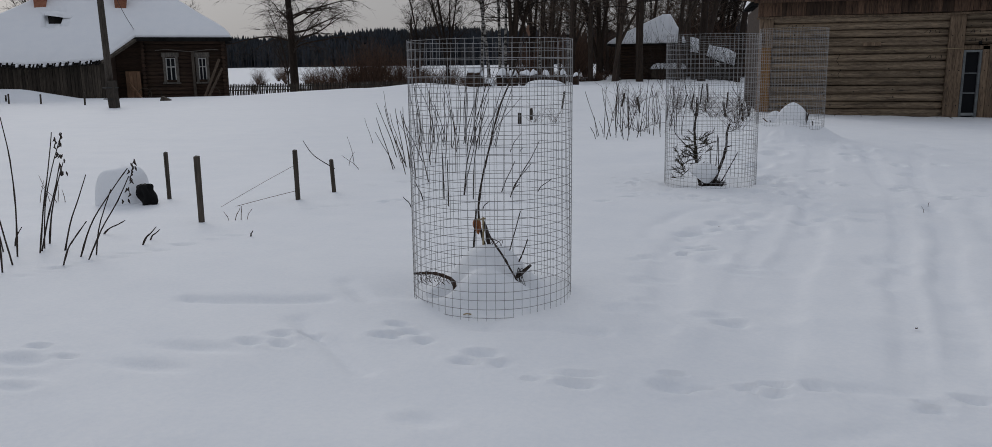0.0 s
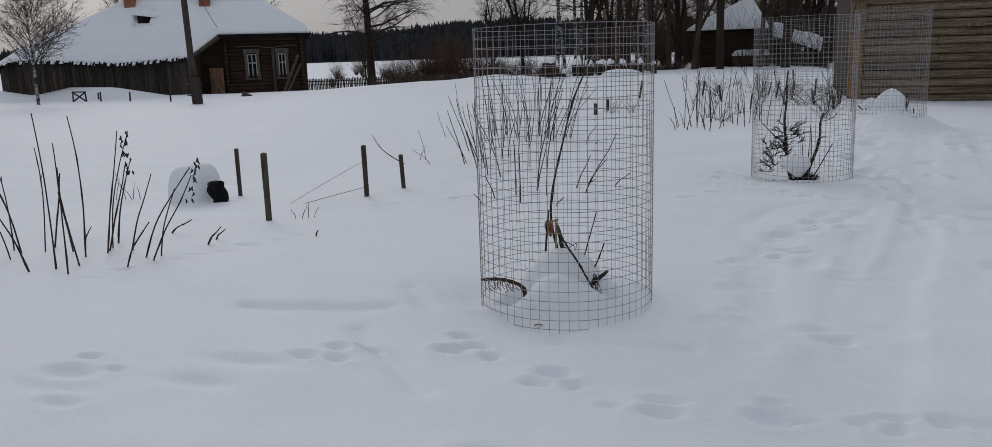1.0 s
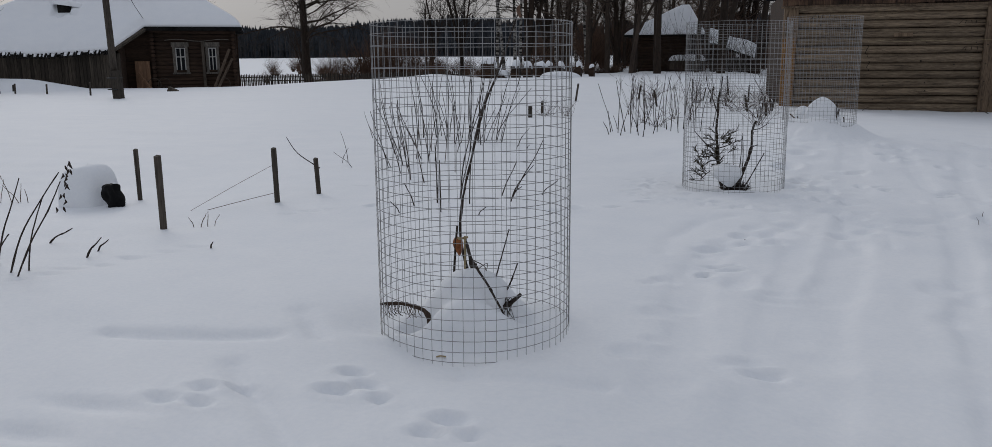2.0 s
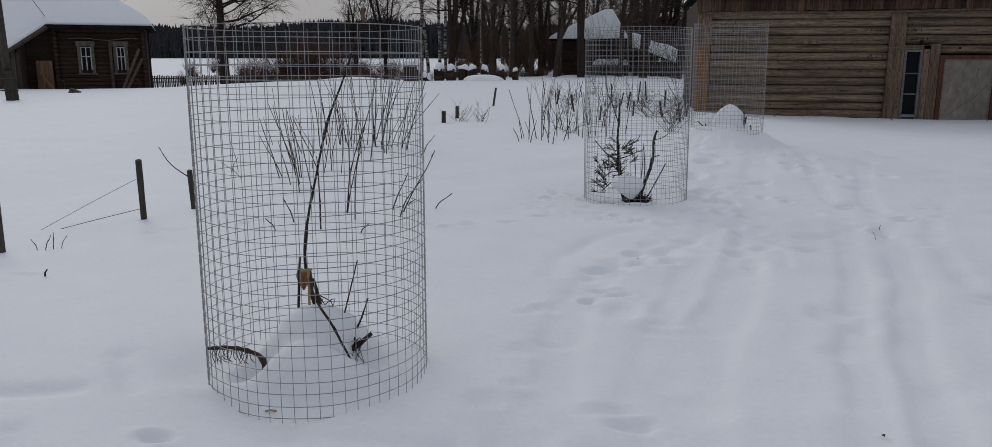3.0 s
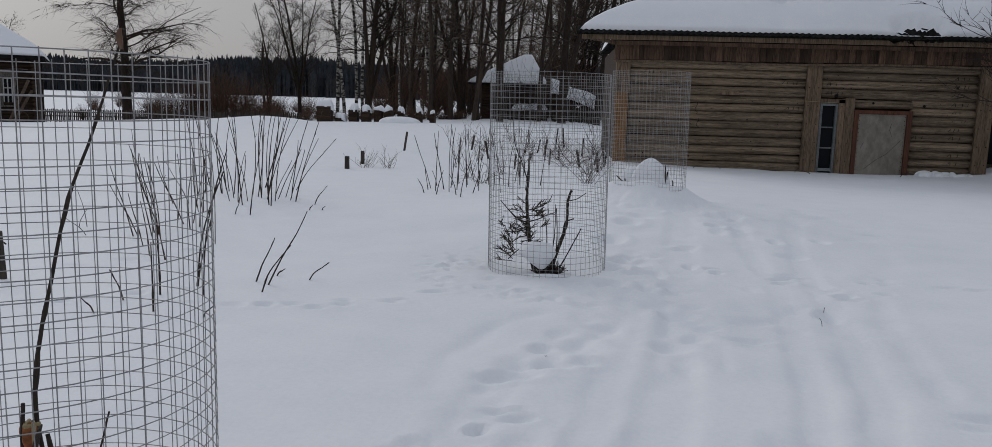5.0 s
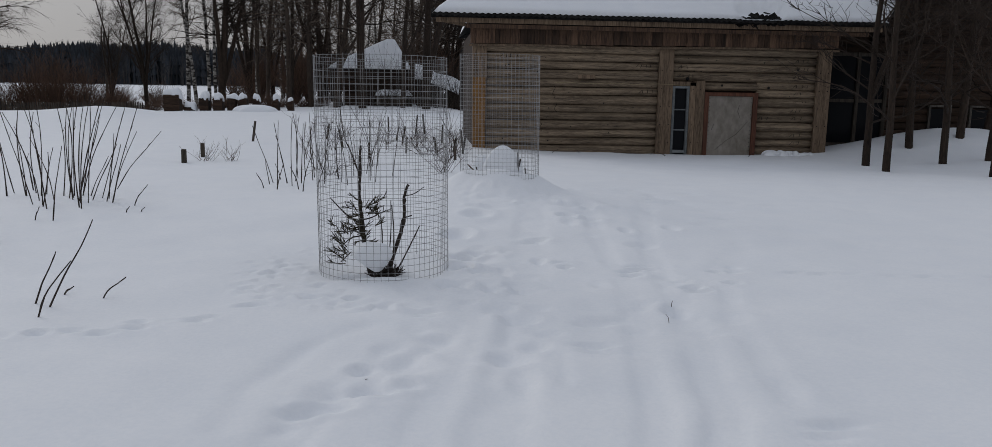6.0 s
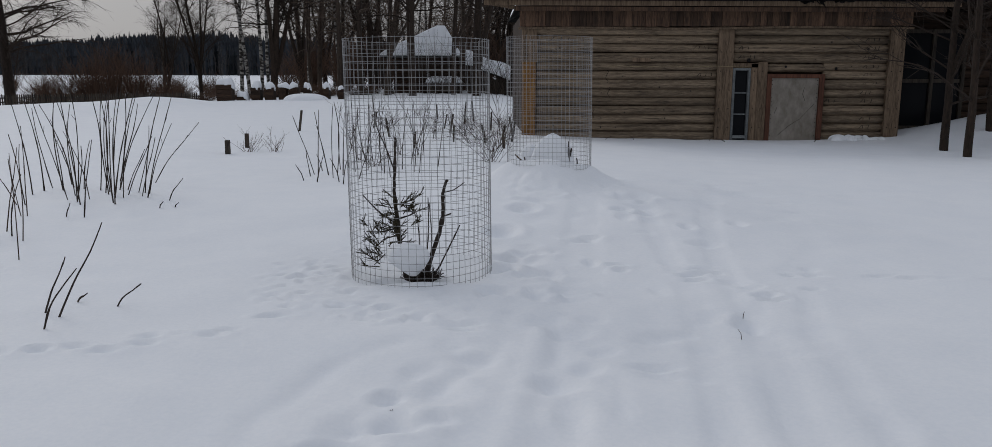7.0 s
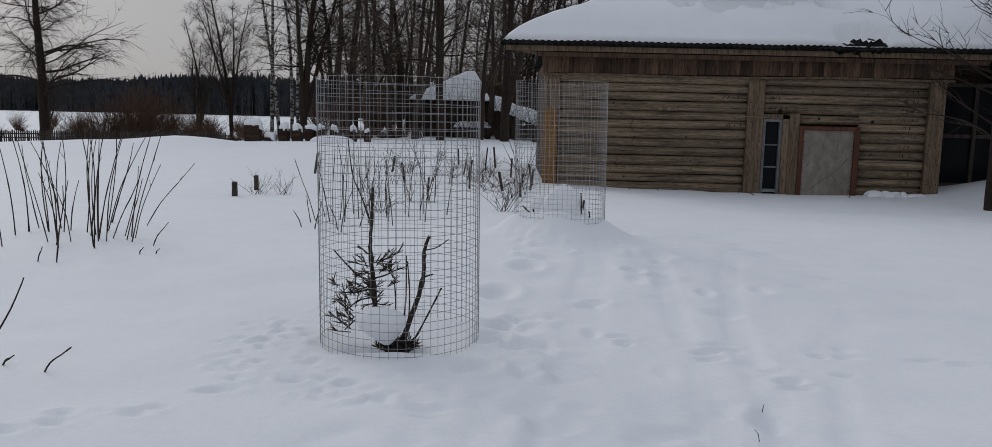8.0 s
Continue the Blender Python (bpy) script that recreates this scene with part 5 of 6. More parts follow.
stem_clump("raspberry_canes", [(-3.16, 13.71, -0.1, 1.07), (-3.15, 13.95, -0.1, 1.08), (-3.18, 14.21, -0.16, 0.98), (-2.92, 13.96, -0.02, 1.12), (-3.08, 14.48, -0.26, 1.01), (-2.91, 14.21, 0.02, 1.02), (-2.48, 13.96, 0.03, 1.13), (-2.31, 13.72, 0.07, 1.14), (-2.35, 13.97, 0.07, 1.14), (-2.25, 13.97, 0.18, 1.16), (-2.59, 14.77, 0.27, 1.0)], "tall thin raspberry canes standing close together", 0.0075, seed=21)
stem_clump("raspberry_canes", [(-2.57, 11.35, -0.27, 1.01), (-1.99, 10.21, -0.1, 0.86), (-1.6, 9.63, -0.15, 0.82), (-2.35, 11.41, 0.02, 0.76), (-3.13, 12.95, -0.21, 0.6), (-2.95, 13.01, -0.3, 0.52), (-2.19, 11.46, 0.14, 0.76), (-2.41, 12.21, -0.02, 0.89), (-1.84, 11.08, 0.0, 0.92), (-1.47, 10.35, -0.04, 0.78), (-2.46, 12.2, -0.07, 0.63), (-2.27, 13.23, -0.19, 0.77), (-1.8, 9.74, -0.06, 0.48), (-2.09, 10.19, -0.12, 0.49)], "thin reddish raspberry canes among the snow", 0.0055, seed=22, mat=BUSHTWIG)
stem_clump("raspberry_canes", [(-2.44, 10.75, -0.27, 0.49), (-2.49, 11.27, -0.3, 0.8), (-2.24, 10.78, -0.09, 0.78), (-2.44, 10.66, -0.23, 0.7), (-2.9, 12.04, -0.27, 0.82), (-2.32, 10.85, -0.15, 0.8), (-2.19, 10.71, -0.12, 0.74), (-2.26, 11.39, -0.29, 0.66), (-2.04, 11.07, 0.0, 0.56), (-2.02, 11.25, 0.13, 0.55), (-2.84, 12.97, -0.03, 0.66)], "leaning raspberry canes with snow between", seed=9)
stem_clump("dry_canes", [(-2.92, 10.68, -0.27, 0.19), (-3.22, 11.16, -0.08, 0.41), (-3.28, 11.1, 0.1, 0.2), (-4.08, 14.03, -0.14, 0.45)], "few thin bent canes in open snow", 0.004, seed=10)
stem_clump("dry_canes", [(-1.03, 8.4, -0.01, 0.55), (-0.84, 7.93, 0.0, 0.46), (-0.9, 8.71, 0.13, 0.52), (-0.71, 8.41, 0.16, 1.04), (-0.89, 8.71, 0.2, 0.87), (-1.18, 8.19, -0.1, 0.21), (-1.19, 7.86, -0.09, 0.1), (-0.48, 7.85, 0.08, 0.08)], "upright dry canes on smooth snow", seed=11)
stem_clump("dry_canes", [(-0.55, 8.96, 0.16, 0.35), (-0.37, 8.61, 0.23, 0.36), (-0.42, 8.87, 0.32, 0.58), (-0.47, 9.19, 0.08, 0.06), (-0.18, 9.09, 0.18, 0.15)], "slanting dark canes and broken tips", 0.0065, seed=12)
stem_clump("dry_canes", [(-2.01, 12.17, 0.06, 0.14), (-1.34, 13.11, 0.17, 0.25), (-1.25, 12.6, 0.05, 0.07), (-1.11, 12.65, 0.05, 0.05)], "short dark cane tips above snow", seed=13)
stem_clump("raspberry_canes", [(-0.15, 14.59, -0.1, 0.21), (-0.19, 15.2, -0.06, 0.36), (-0.15, 15.84, -0.08, 0.24), (0.04, 15.28, -0.17, 0.86), (0.18, 14.84, 0.01, 0.95), (0.44, 14.07, 0.14, 0.51), (0.07, 16.09, 0.03, 0.94), (0.14, 16.4, 0.03, 0.86), (0.35, 15.65, -0.04, 0.79), (0.36, 16.79, -0.13, 0.9), (0.42, 17.13, 0.0, 0.68), (-0.19, 15.45, -0.26, 0.82)], "row of dark canes behind the caged spruce", seed=14)
stem_clump("raspberry_canes", [(0.72, 15.78, 0.04, 0.94), (0.88, 16.39, -0.08, 0.77), (0.6, 15.0, 0.1, 0.8), (1.0, 15.9, 0.1, 0.9), (1.15, 16.4, -0.1, 0.8), (1.3, 15.2, 0.12, 0.7), (0.95, 14.7, -0.1, 0.75), (1.5, 16.2, 0.1, 0.9), (-0.05, 15.0, 0.02, 0.9), (0.1, 15.6, 0.0, 1.0), (0.25, 15.2, 0.05, 0.85), (0.3, 16.2, -0.05, 1.0), (0.5, 15.9, 0.03, 0.95), (0.65, 16.3, 0.0, 1.0), (0.8, 15.3, -0.06, 0.9), (1.05, 16.8, 0.05, 1.0), (1.2, 15.5, 0.0, 0.95), (0.55, 14.6, 0.15, 0.45), (0.35, 14.3, -0.1, 0.3), (0.05, 14.4, 0.1, 0.35)], "dark canes in front of the garden shrubs", seed=15)
stem_clump("dry_canes", [(9.6, 22.1, 0.2, 0.12), (5.6, 22.2, -0.12, 0.10), (7.3, 22.3, 0.1, 0.1), (4.9, 22.0, 0.15, 0.08), (7.6, 21.9, -0.3, 0.1)], "few twigs lying in snow before the barn", 0.008, seed=16)


# ---- fence posts, string, and the snowed-up heap ----
def make_post(x, y, h, lean, w, label):
    z = ground_z(x, y)
    g = Geo()
    rr = random.Random(int(abs(x) * 100))
    rings = 5
    for i in range(rings + 1):
        t = i / rings
        s = w / 2 * (1 + rr.uniform(-0.05, 0.05))
        cx = lean * t
        hh = -0.25 + (h + 0.25) * t
        g.v += [Vector((cx - s, -s, hh)), Vector((cx + s, -s, hh)), Vector((cx + s, s, hh + (0.006 if t == 1 else 0))), Vector((cx - s, s, hh + (0.01 if t == 1 else 0)))]
    for i in range(rings):
        for k in range(4):
            a, b = i * 4 + k, i * 4 + (k + 1) % 4
            g.f.append((a, b, b + 4, a + 4))
    g.f += [(3, 2, 1, 0), tuple(range(rings * 4, rings * 4 + 4))]
    return single("fence_post", g, DARKPOST, label, "fence post", x, y, z, "low garden posts")


DARKPOST = varied("wet_grey_post", (0.02, 0.017, 0.014), (0.075, 0.062, 0.05), (6, 6, 0.7), 8, 2, 0.85, 0.4, 0.005)
make_post(-4.2, 8.26, 0.52, 0.0, 0.033, "thin grey wooden stake standing in snow")
make_post(-2.87, 6.85, 0.60, 0.0, 0.040, "square grey wooden post standing upright in snow")
make_post(-2.565, 8.15, 0.52, -0.01, 0.038, "brownish wooden post with string tied to it")
make_post(-2.39, 8.69, 0.36, -0.03, 0.036, "short slanting wooden post in snow")
make_post(-2.34, 18.59, 0.24, 0.0, 0.075, "short thick stump of a post")
make_post(-2.25, 19.5, 0.26, 0.0, 0.065, "short stump of a post beside dry grass")
for x, y, h in ((-2.15, 23.4, 0.48), (1.7, 26.5, 0.6), (2.0, 27.5, 0.58), (1.2, 24.7, 0.36), (0.2, 22.0, 0.4), (-0.6, 25.0, 0.4), (0.9, 28.5, 0.45), (2.3, 20.2, 0.36), (2.55, 21.0, 0.3), (2.75, 20.6, 0.42), (2.6, 19.2, 0.26), (1.6, 20.4, 0.34), (2.9, 21.8, 0.44), (0.9, 19.2, 0.3), (1.4, 23.4, 0.4), (2.4, 23.8, 0.45)):
    make_post(x, y, h, 0.12 * math.sin(7 * x + y), 0.034 + 0.018 * abs(math.sin(3 * x + y)), "dark garden stake in snow")
single("string", Geo().tube(curve_points([(-2.59, 8.12, 0.34), (-2.85, 7.85, 0.17), (-3.18, 7.5, -0.06)], 4), 0.0018, 4), TWIG, "slack string running from a post into the snow", "string")
single("string", Geo().tube(curve_points([(-2.57, 8.1, 0.08), (-2.8, 7.8, 0.03), (-3.2, 7.45, -0.07)], 4), 0.0025, 4), TWIG, "thin string lying near a post", "string")
single("bent_twig", Geo().tube(curve_points([(-2.88, 8.95, 0.53), (-2.72, 8.88, 0.37), (-2.41, 8.75, 0.24)], 5), [0.003 + 0.0003 * i for i in range(11)], 4), STEM, "thin bent twig leaning on a post", "twig")
stem_clump("dry_sprigs", [(-2.6, 6.95, 0.07, 0.12), (-2.55, 6.98, 0.02, 0.13), (-2.5, 7.0, 0.06, 0.10), (-2.65, 6.95, -0.05, 0.08)], "small brown sprigs beside a post", 0.0035, 17, TWIG)
stem_clump("dry_sprigs", [(-5.6, 7.9, 0.1, 0.25), (-5.5, 7.95, -0.1, 0.3), (-5.4, 7.95, -0.2, 0.18), (-5.45, 8.0, 0.05, 0.2), (-5.35, 8.0, -0.03, 0.14)], "brown twigs of a buried shrub", 0.004, 18, TWIG)
hz = ground_z(-4.75, 8.0)


def drum(u, v):
    a, b = math.tau * u, 0.5 * math.pi * v
    c, s = math.cos(a), math.sin(a)
    k = (abs(c) ** 3 + abs(s) ** 3) ** (-1 / 3) * (1 + 0.03 * math.sin(5 * a + 1))
    w = math.cos(b) ** 0.45
    return (0.275 * k * c * w, 0.24 * k * s * w, 0.44 * math.sin(b) ** 0.8 * (1 + 0.04 * c) - 0.1 * (1 - v) ** 4)


single("snow_covered_barrel", Geo().sheet(drum, 30, 12, True), SNOW, "barrel buried under a rounded snow heap", "snow heap", -4.6, 8.03, hz - 0.04, smooth=True)


def bag(u, v):
    a, b = math.tau * u, math.pi * (v - 0.5)
    k = 1 + 0.24 * math.sin(3 * a + 7 * v) + 0.16 * math.sin(5 * a - 9 * v)
    return (0.095 * k * math.cos(a) * math.cos(b) ** 0.5 + 0.03 * math.sin(6 * v), 0.08 * k * math.sin(a) * math.cos(b) ** 0.5, 0.12 * math.sin(b) + 0.02 * math.sin(4 * a) * math.cos(b))


bg = single("black_bag", Geo().sheet(bag, 18, 12, True), BLACKBAG, "crumpled black plastic bag against a snow heap", "plastic bag", -4.17, 7.85, ground_z(-4.17, 7.85) + 0.10, smooth=True)


# ---- shrubs ----
def shrub_mesh(seed, n, height, spread, r0, mat, droop=0.0):
    rr = random.Random(seed)
    g = Geo()
    for i in range(n):
        a, d = rr.uniform(0, math.tau), rr.uniform(0, 0.12)
        p = Vector((d * math.cos(a), d * math.sin(a), -0.05))
        v = Vector((spread * rr.uniform(-1, 1), spread * rr.uniform(-1, 1), 1)).normalized()
        ln = height * rr.uniform(0.5, 1.0)
        pts = [p]
        for k in range(4):
            v = (v + Vector((rr.uniform(-0.2, 0.2), rr.uniform(-0.2, 0.2), rr.uniform(-0.08, 0.05) - droop * k * rr.random()))).normalized()
            pts.append(pts[-1] + v * ln / 4)
        g.tube(pts, [r0, r0 * 0.85, r0 * 0.7, r0 * 0.55, r0 * 0.35], 4, False)
        for k in range(4):
            q = pts[rr.randint(1, 4)]
            w = (v + Vector((rr.uniform(-1, 1), rr.uniform(-1, 1), rr.uniform(-0.2, 0.6)))).normalized()
            g.tube([q, q + w * ln * 0.14, q + (w + Vector((0, 0, 0.2))) * ln * 0.25], [r0 * 0.5, r0 * 0.4, r0 * 0.25], 3, False)
    return g.mesh("shrub", mat)


SHRUBS = [shrub_mesh(s, n, h, sp, w, BUSHTWIG, dr) for s, n, h, sp, w, dr in ((1, 9, 1.1, 0.35, 0.006, 0.05), (2, 13, 0.8, 0.9, 0.0048, 0.22), (3, 6, 1.2, 0.22, 0.007, 0.02), (4, 10, 1.0, 1.3, 0.0052, 0.35), (5, 15, 0.7, 0.6, 0.0044, 0.12))]
rr = random.Random(31)
for i, (x, y) in enumerate([(0.7, 18.2), (2.4, 18.4), (1.2, 21.2), (2.2, 21.0), (1.9, 24.0), (-0.2, 26.2), (1.0, 27.0), (2.6, 19.6), (2.0, 29.5), (0.2, 30.0), (0.2, 17.4), (-0.1, 24.4), (1.5, 22.6), (0.5, 16.6), (2.3, 17.0), (-0.9, 28.0), (2.75, 25.0), (1.1, 18.0), (1.95, 20.1), (1.8, 21.9), (0.0, 21.5), (1.15, 23.0), (-0.3, 19.7), (1.6, 24.8)]):
    sh = single("currant_bush", SHRUBS[i % 5], BUSHTWIG, "bare brown currant bush half buried in snow", "shrub", x, y, ground_z(x, y), "bare garden shrubs")
    sh.matrix_world = pose(x, y, ground_z(x, y), 0, 0, rr.uniform(0, 360)) @ Matrix.Scale(rr.uniform(0.6, 1.15), 4)
GRASSY = [shrub_mesh(s, 13, 0.5, 0.8, 0.004, TWIG) for s in (5, 6)]
for x, y, k in ((-2.05, 18.9, 0), (-1.6, 19.0, 1)):
    single("dry_grass_tuft", GRASSY[k], TWIG, "tuft of brown dry grass beside post stumps", "dry grass", x, y, ground_z(x, y), "dry tufts")


# ---- trees ----
def tree_parts(seed, height, r0, first, limbs, reach, up, fork=0, twigs=3, wiggle=0.05, sides=7, bend=0.24, sag=0.05, stout=1.0, fine=0.007):
    """Trunk and branches of a bare tree."""
    rr = random.Random(seed)
    trunk, crown = Geo(), Geo()

    def grow(g, p, v, ln, r, n, bend, lift, s):
        pts, rad = [p], [r]
        for k in range(n):
            v = (v + Vector((rr.uniform(-bend, bend), rr.uniform(-bend, bend), rr.uniform(-bend, bend) + lift))).normalized()
            pts.append(pts[-1] + v * ln / n)
            rad.append(r * (1 - 0.8 * (k + 1) / n))
        g.tube(pts, rad, s, False)
        return pts, rad, v
    stems = [grow(trunk, Vector((0, 0, -0.3)), Vector((0, 0, 1)), height, r0, 12, wiggle, 0.02, sides)]
    for k in range(fork):
        b = rr.uniform(0.08, 0.3)
        i = int(b * 12)
        stems.append(grow(trunk, stems[0][0][i], Vector((rr.uniform(-0.5, 0.5), rr.uniform(-0.5, 0.5), 1)).normalized(), height * (0.85 - b), stems[0][1][i] * 0.75, 10, wiggle, 0.03, 6))
    for pts, rad, _ in stems:
        for k in range(limbs):
            t = first + (0.97 - first) * (k + rr.random()) / limbs
            i = min(len(pts) - 2, int(t * (len(pts) - 1)))
            f = t * (len(pts) - 1) - i
            p = pts[i].lerp(pts[i + 1], min(1, f))
            r = rad[i] * rr.uniform(0.22, 0.42) * stout
            a = rr.uniform(0, math.tau)
            v = Vector((math.cos(a), math.sin(a), up + rr.uniform(-0.2, 0.3))).normalized()
            ln = reach * (1.1 - 0.75 * t) * rr.uniform(0.7, 1.2)
            bp, br, bv = grow(crown, p, v, ln, max(r, 0.012), 7, bend, sag, 5)
            for m in range(twigs + 2):
                j = rr.randint(1, 6)
                w = (bv + Vector((rr.uniform(-1, 1), rr.uniform(-1, 1), rr.uniform(-0.4, 0.7)))).normalized()
                tp, tr, tv = grow(crown, bp[j], w, ln * rr.uniform(0.22, 0.5), max(br[j] * 0.55, 0.009), 4, 0.3, sag - 0.02, 3)
                for q in range(twigs):
                    jj = rr.randint(1, 4)
                    w2 = (tv + Vector((rr.uniform(-1, 1), rr.uniform(-1, 1), rr.uniform(-0.5, 0.5)))).normalized()
                    grow(crown, tp[jj], w2, ln * rr.uniform(0.10, 0.26), fine, 2, 0.3, sag - 0.08, 3)
    return trunk, crown


def make_tree(name, x, y, geo, mats, label, group, rz=0, lean=(0, 0), scale=1.0):
    t = thing(name, x, y, ground_z(x, y), label, "tree", group)
    part("trunk", geo[0].mesh("trunk", mats[0], True), mats[0], t)
    part("crown", geo[1].mesh("crown", mats[1]), mats[1], t)
    t.matrix_world = pose(x, y, ground_z(x, y), lean[0], lean[1], rz) @ Matrix.Scale(scale, 4)
    return t


def tree_at(src, x, y, rz, lean=(0, 0), scale=1.0):
    return copy_thing(src, pose(x, y, ground_z(x, y), lean[0], lean[1], rz) @ Matrix.Scale(scale, 4) @ Matrix.Scale(1 / src.scale[0], 4))


# the spreading tree beyond the picket fence
make_tree("bare_tree", -26.6, 55, tree_parts(21, 15, 0.34, 0.2, 38, 6.8, 0.5, 0, 10, 0.03, 9, 0.26, -0.05, 0.85, 0.009), (NEARBARK, NEARBARK), "large spreading bare tree beyond a picket fence", "bare trees")
alder = make_tree("bare_tree", -10.5, 55, tree_parts(22, 17, 0.25, 0.22, 24, 4.2, 0.5, 2, 6), (NEARBARK, NEARBARK), "tall dark bare tree with forked trunk", "grove trees")
slim = make_tree("bare_tree", -6.3, 54, tree_parts(23, 16, 0.17, 0.22, 30, 3.4, 0.35, 0, 5, 0.05, 7, 0.28), (BARK, GROVETWIG), "tall straight dark bare tree", "grove trees")
slim2 = make_tree("bare_tree", -3.4, 53, tree_parts(24, 16, 0.15, 0.2, 26, 3.2, 0.4, 1, 5, 0.07, 7, 0.3), (BARK, GROVETWIG), "slender dark bare tree with a crooked trunk", "grove trees", 0, (0, 4))
birch = make_tree("birch", -12.5, 57, tree_parts(25, 17, 0.13, 0.25, 30, 2.6, 0.4, 0, 5, 0.04, 7, 0.28, -0.02), (BIRCH, GROVETWIG), "slender birch with white and black bark", "grove birches", 0, (0, -4))
birch2 = make_tree("birch", -11.4, 57.5, tree_parts(26, 16, 0.12, 0.25, 30, 2.6, 0.4, 0, 5, 0.06, 7, 0.28, -0.02), (BIRCH, GROVETWIG), "slender leaning birch with mottled bark", "grove birches", 40, (0, -6))
tree_at(birch, -13.3, 58, 140, (0, -5), 1.05)
tree_at(birch2, -12.1, 58.5, 200, (0, -3), 1.1)
bushy = make_tree("bare_tree", -15.3, 56, tree_parts(27, 11, 0.14, 0.2, 14, 3.2, 0.8, 4, 6, 0.09), (NEARBARK, NEARBARK), "many-stemmed bare tree at the grove's edge", "grove trees")
tree_at(bushy, -19.5, 62, 120, (0, 3), 0.8)
stout = make_tree("bare_tree", -1.7, 52, tree_parts(28, 17, 0.25, 0.26, 26, 3.6, 0.4, 1, 5, 0.035, 8, 0.28), (NEARBARK, NEARBARK), "stout dark bare tree in front of the old shed", "grove trees", 20)
for i, (src, x, y, s) in enumerate([(slim2, -6.61, 57, 1.0), (slim, -5.11, 55, 1.1), (alder, -4.86, 58, 0.9), (slim, -3.3, 54, 1.05), (slim2, 0.55, 55, 1.1), (slim, 0.91, 58, 1.0), (stout, 2.02, 53, 1.1), (stout, 4.27, 56, 0.95), (slim, -8.2, 58, 0.9), (slim2, -9.2, 60, 0.9), (birch2, -7.4, 61, 0.95), (birch, -5.9, 62, 0.9), (alder, 6.4, 58, 1.0)]):
    tree_at(src, x, y, 67 * i, (0, (-2, 2, 1, -2)[i % 4]), s)
rr = random.Random(55)
for i in range(36):
    x, y = rr.uniform(-13, 11), rr.uniform(63, 90)
    tree_at((birch, slim, birch2, slim2, alder)[i % 5], x, y, rr.uniform(0, 360), (rr.uniform(-3, 3), rr.uniform(-3, 3)), rr.uniform(0.75, 1.1))
# leafless trees by the barn's end
near_a = make_tree("bare_tree", 11.3, 19.9, tree_parts(31, 7.0, 0.088, 0.16, 16, 2.6, 0.5, 1, 4, 0.04), (NEARBARK, NEARBARK), "young bare tree in front of the dark house", "trees by the barn")
near_b = make_tree("bare_tree", 10.93, 18.5, tree_parts(32, 6.5, 0.08, 0.16, 16, 2.5, 0.5, 0, 4, 0.05), (NEARBARK, NEARBARK), "slim bare tree in front of the barn's end", "trees by the barn")
tree_at(near_a, 13.56, 22.1, 80, (0, 14), 1.1)
tree_at(near_b, 12.25, 17.3, 200, (0, -3), 0.95)
tree_at(near_a, 16.5, 23.5, 150, (0, -6), 1.0)
tree_at(near_b, 14.5, 20.5, 290, (0, 5), 1.1)
tree_at(near_b, 13.2, 20.2, 30, (0, -4), 1.1)
tree_at(near_a, 15.0, 22.3, 330, (0, 3), 1.2)
# the birch by the far house
make_tree("birch", -28.2, 27.4, tree_parts(33, 4.9, 0.075, 0.27, 44, 3.0, 0.95, 0, 8, 0.03, 7, 0.2, 0.03), (BIRCH, BARK), "small round-crowned birch beside the farmhouse", "birches")
for x, y, s in ((-52, 60, 1.0), (-44, 66, 0.9), (-60, 70, 1.1), (-36, 72, 0.7)):
    tree_at(bushy, x, y, 50 * s, (0, 0), s)

# ---- thickets before the far field ----
THICKET = [shrub_mesh(s, 120, 2.6, 0.42, 0.010, REED) for s in (41, 42)]
rr = random.Random(71)
for i in range(40):
    x = -25 + 0.52 * i + rr.uniform(-0.4, 0.4)
    y = 53 + rr.uniform(-1.5, 4)
    tall_here = 1.15 * math.exp(-((x + 19.8) / 3.0) ** 2)
    if tall_here < 0.25 and (i * 7) % 10 < 4:
        continue
    ob = single("thicket", THICKET[i % 2], REED, "reddish-brown leafless thicket behind the snow", "thicket", x, y, 0, "thickets")
    ob.matrix_world = pose(x, y, ground_z(x, y) - 0.1, 0, 0, rr.uniform(0, 360)) @ Matrix.Diagonal((rr.uniform(0.9, 1.5), 1.3, rr.uniform(0.12, 0.45) + rr.uniform(0.6, 1.15) * tall_here, 1))

for i in range(30):
    x, y = rr.uniform(-13, 11), rr.uniform(64, 80)
    ob = single("brushwood", THICKET[i % 2], REED, "tall fine brushwood between the grove trees", "thicket", x, y, 0, "thickets")
    ob.matrix_world = pose(x, y, ground_z(x, y) - 0.1, 0, 0, rr.uniform(0, 360)) @ Matrix.Diagonal((1.9, 1.9, rr.uniform(1.0, 2.4), 1))

for i in range(26):
    y = rr.uniform(57, 95)
    x = 1.5 + (y - 5) * rr.uniform(-0.66, -0.28)
    ob = single("field_bush", THICKET[i % 2], NEARBARK, "small bare bush standing in the snowy field", "thicket", x, y, 0, "thickets")
    k = rr.uniform(0.5, 1.1)
    ob.matrix_world = pose(x, y, ground_z(x, y) - 0.1, 0, 0, rr.uniform(0, 360)) @ Matrix.Diagonal((k, k, k * rr.uniform(0.5, 0.9), 1))

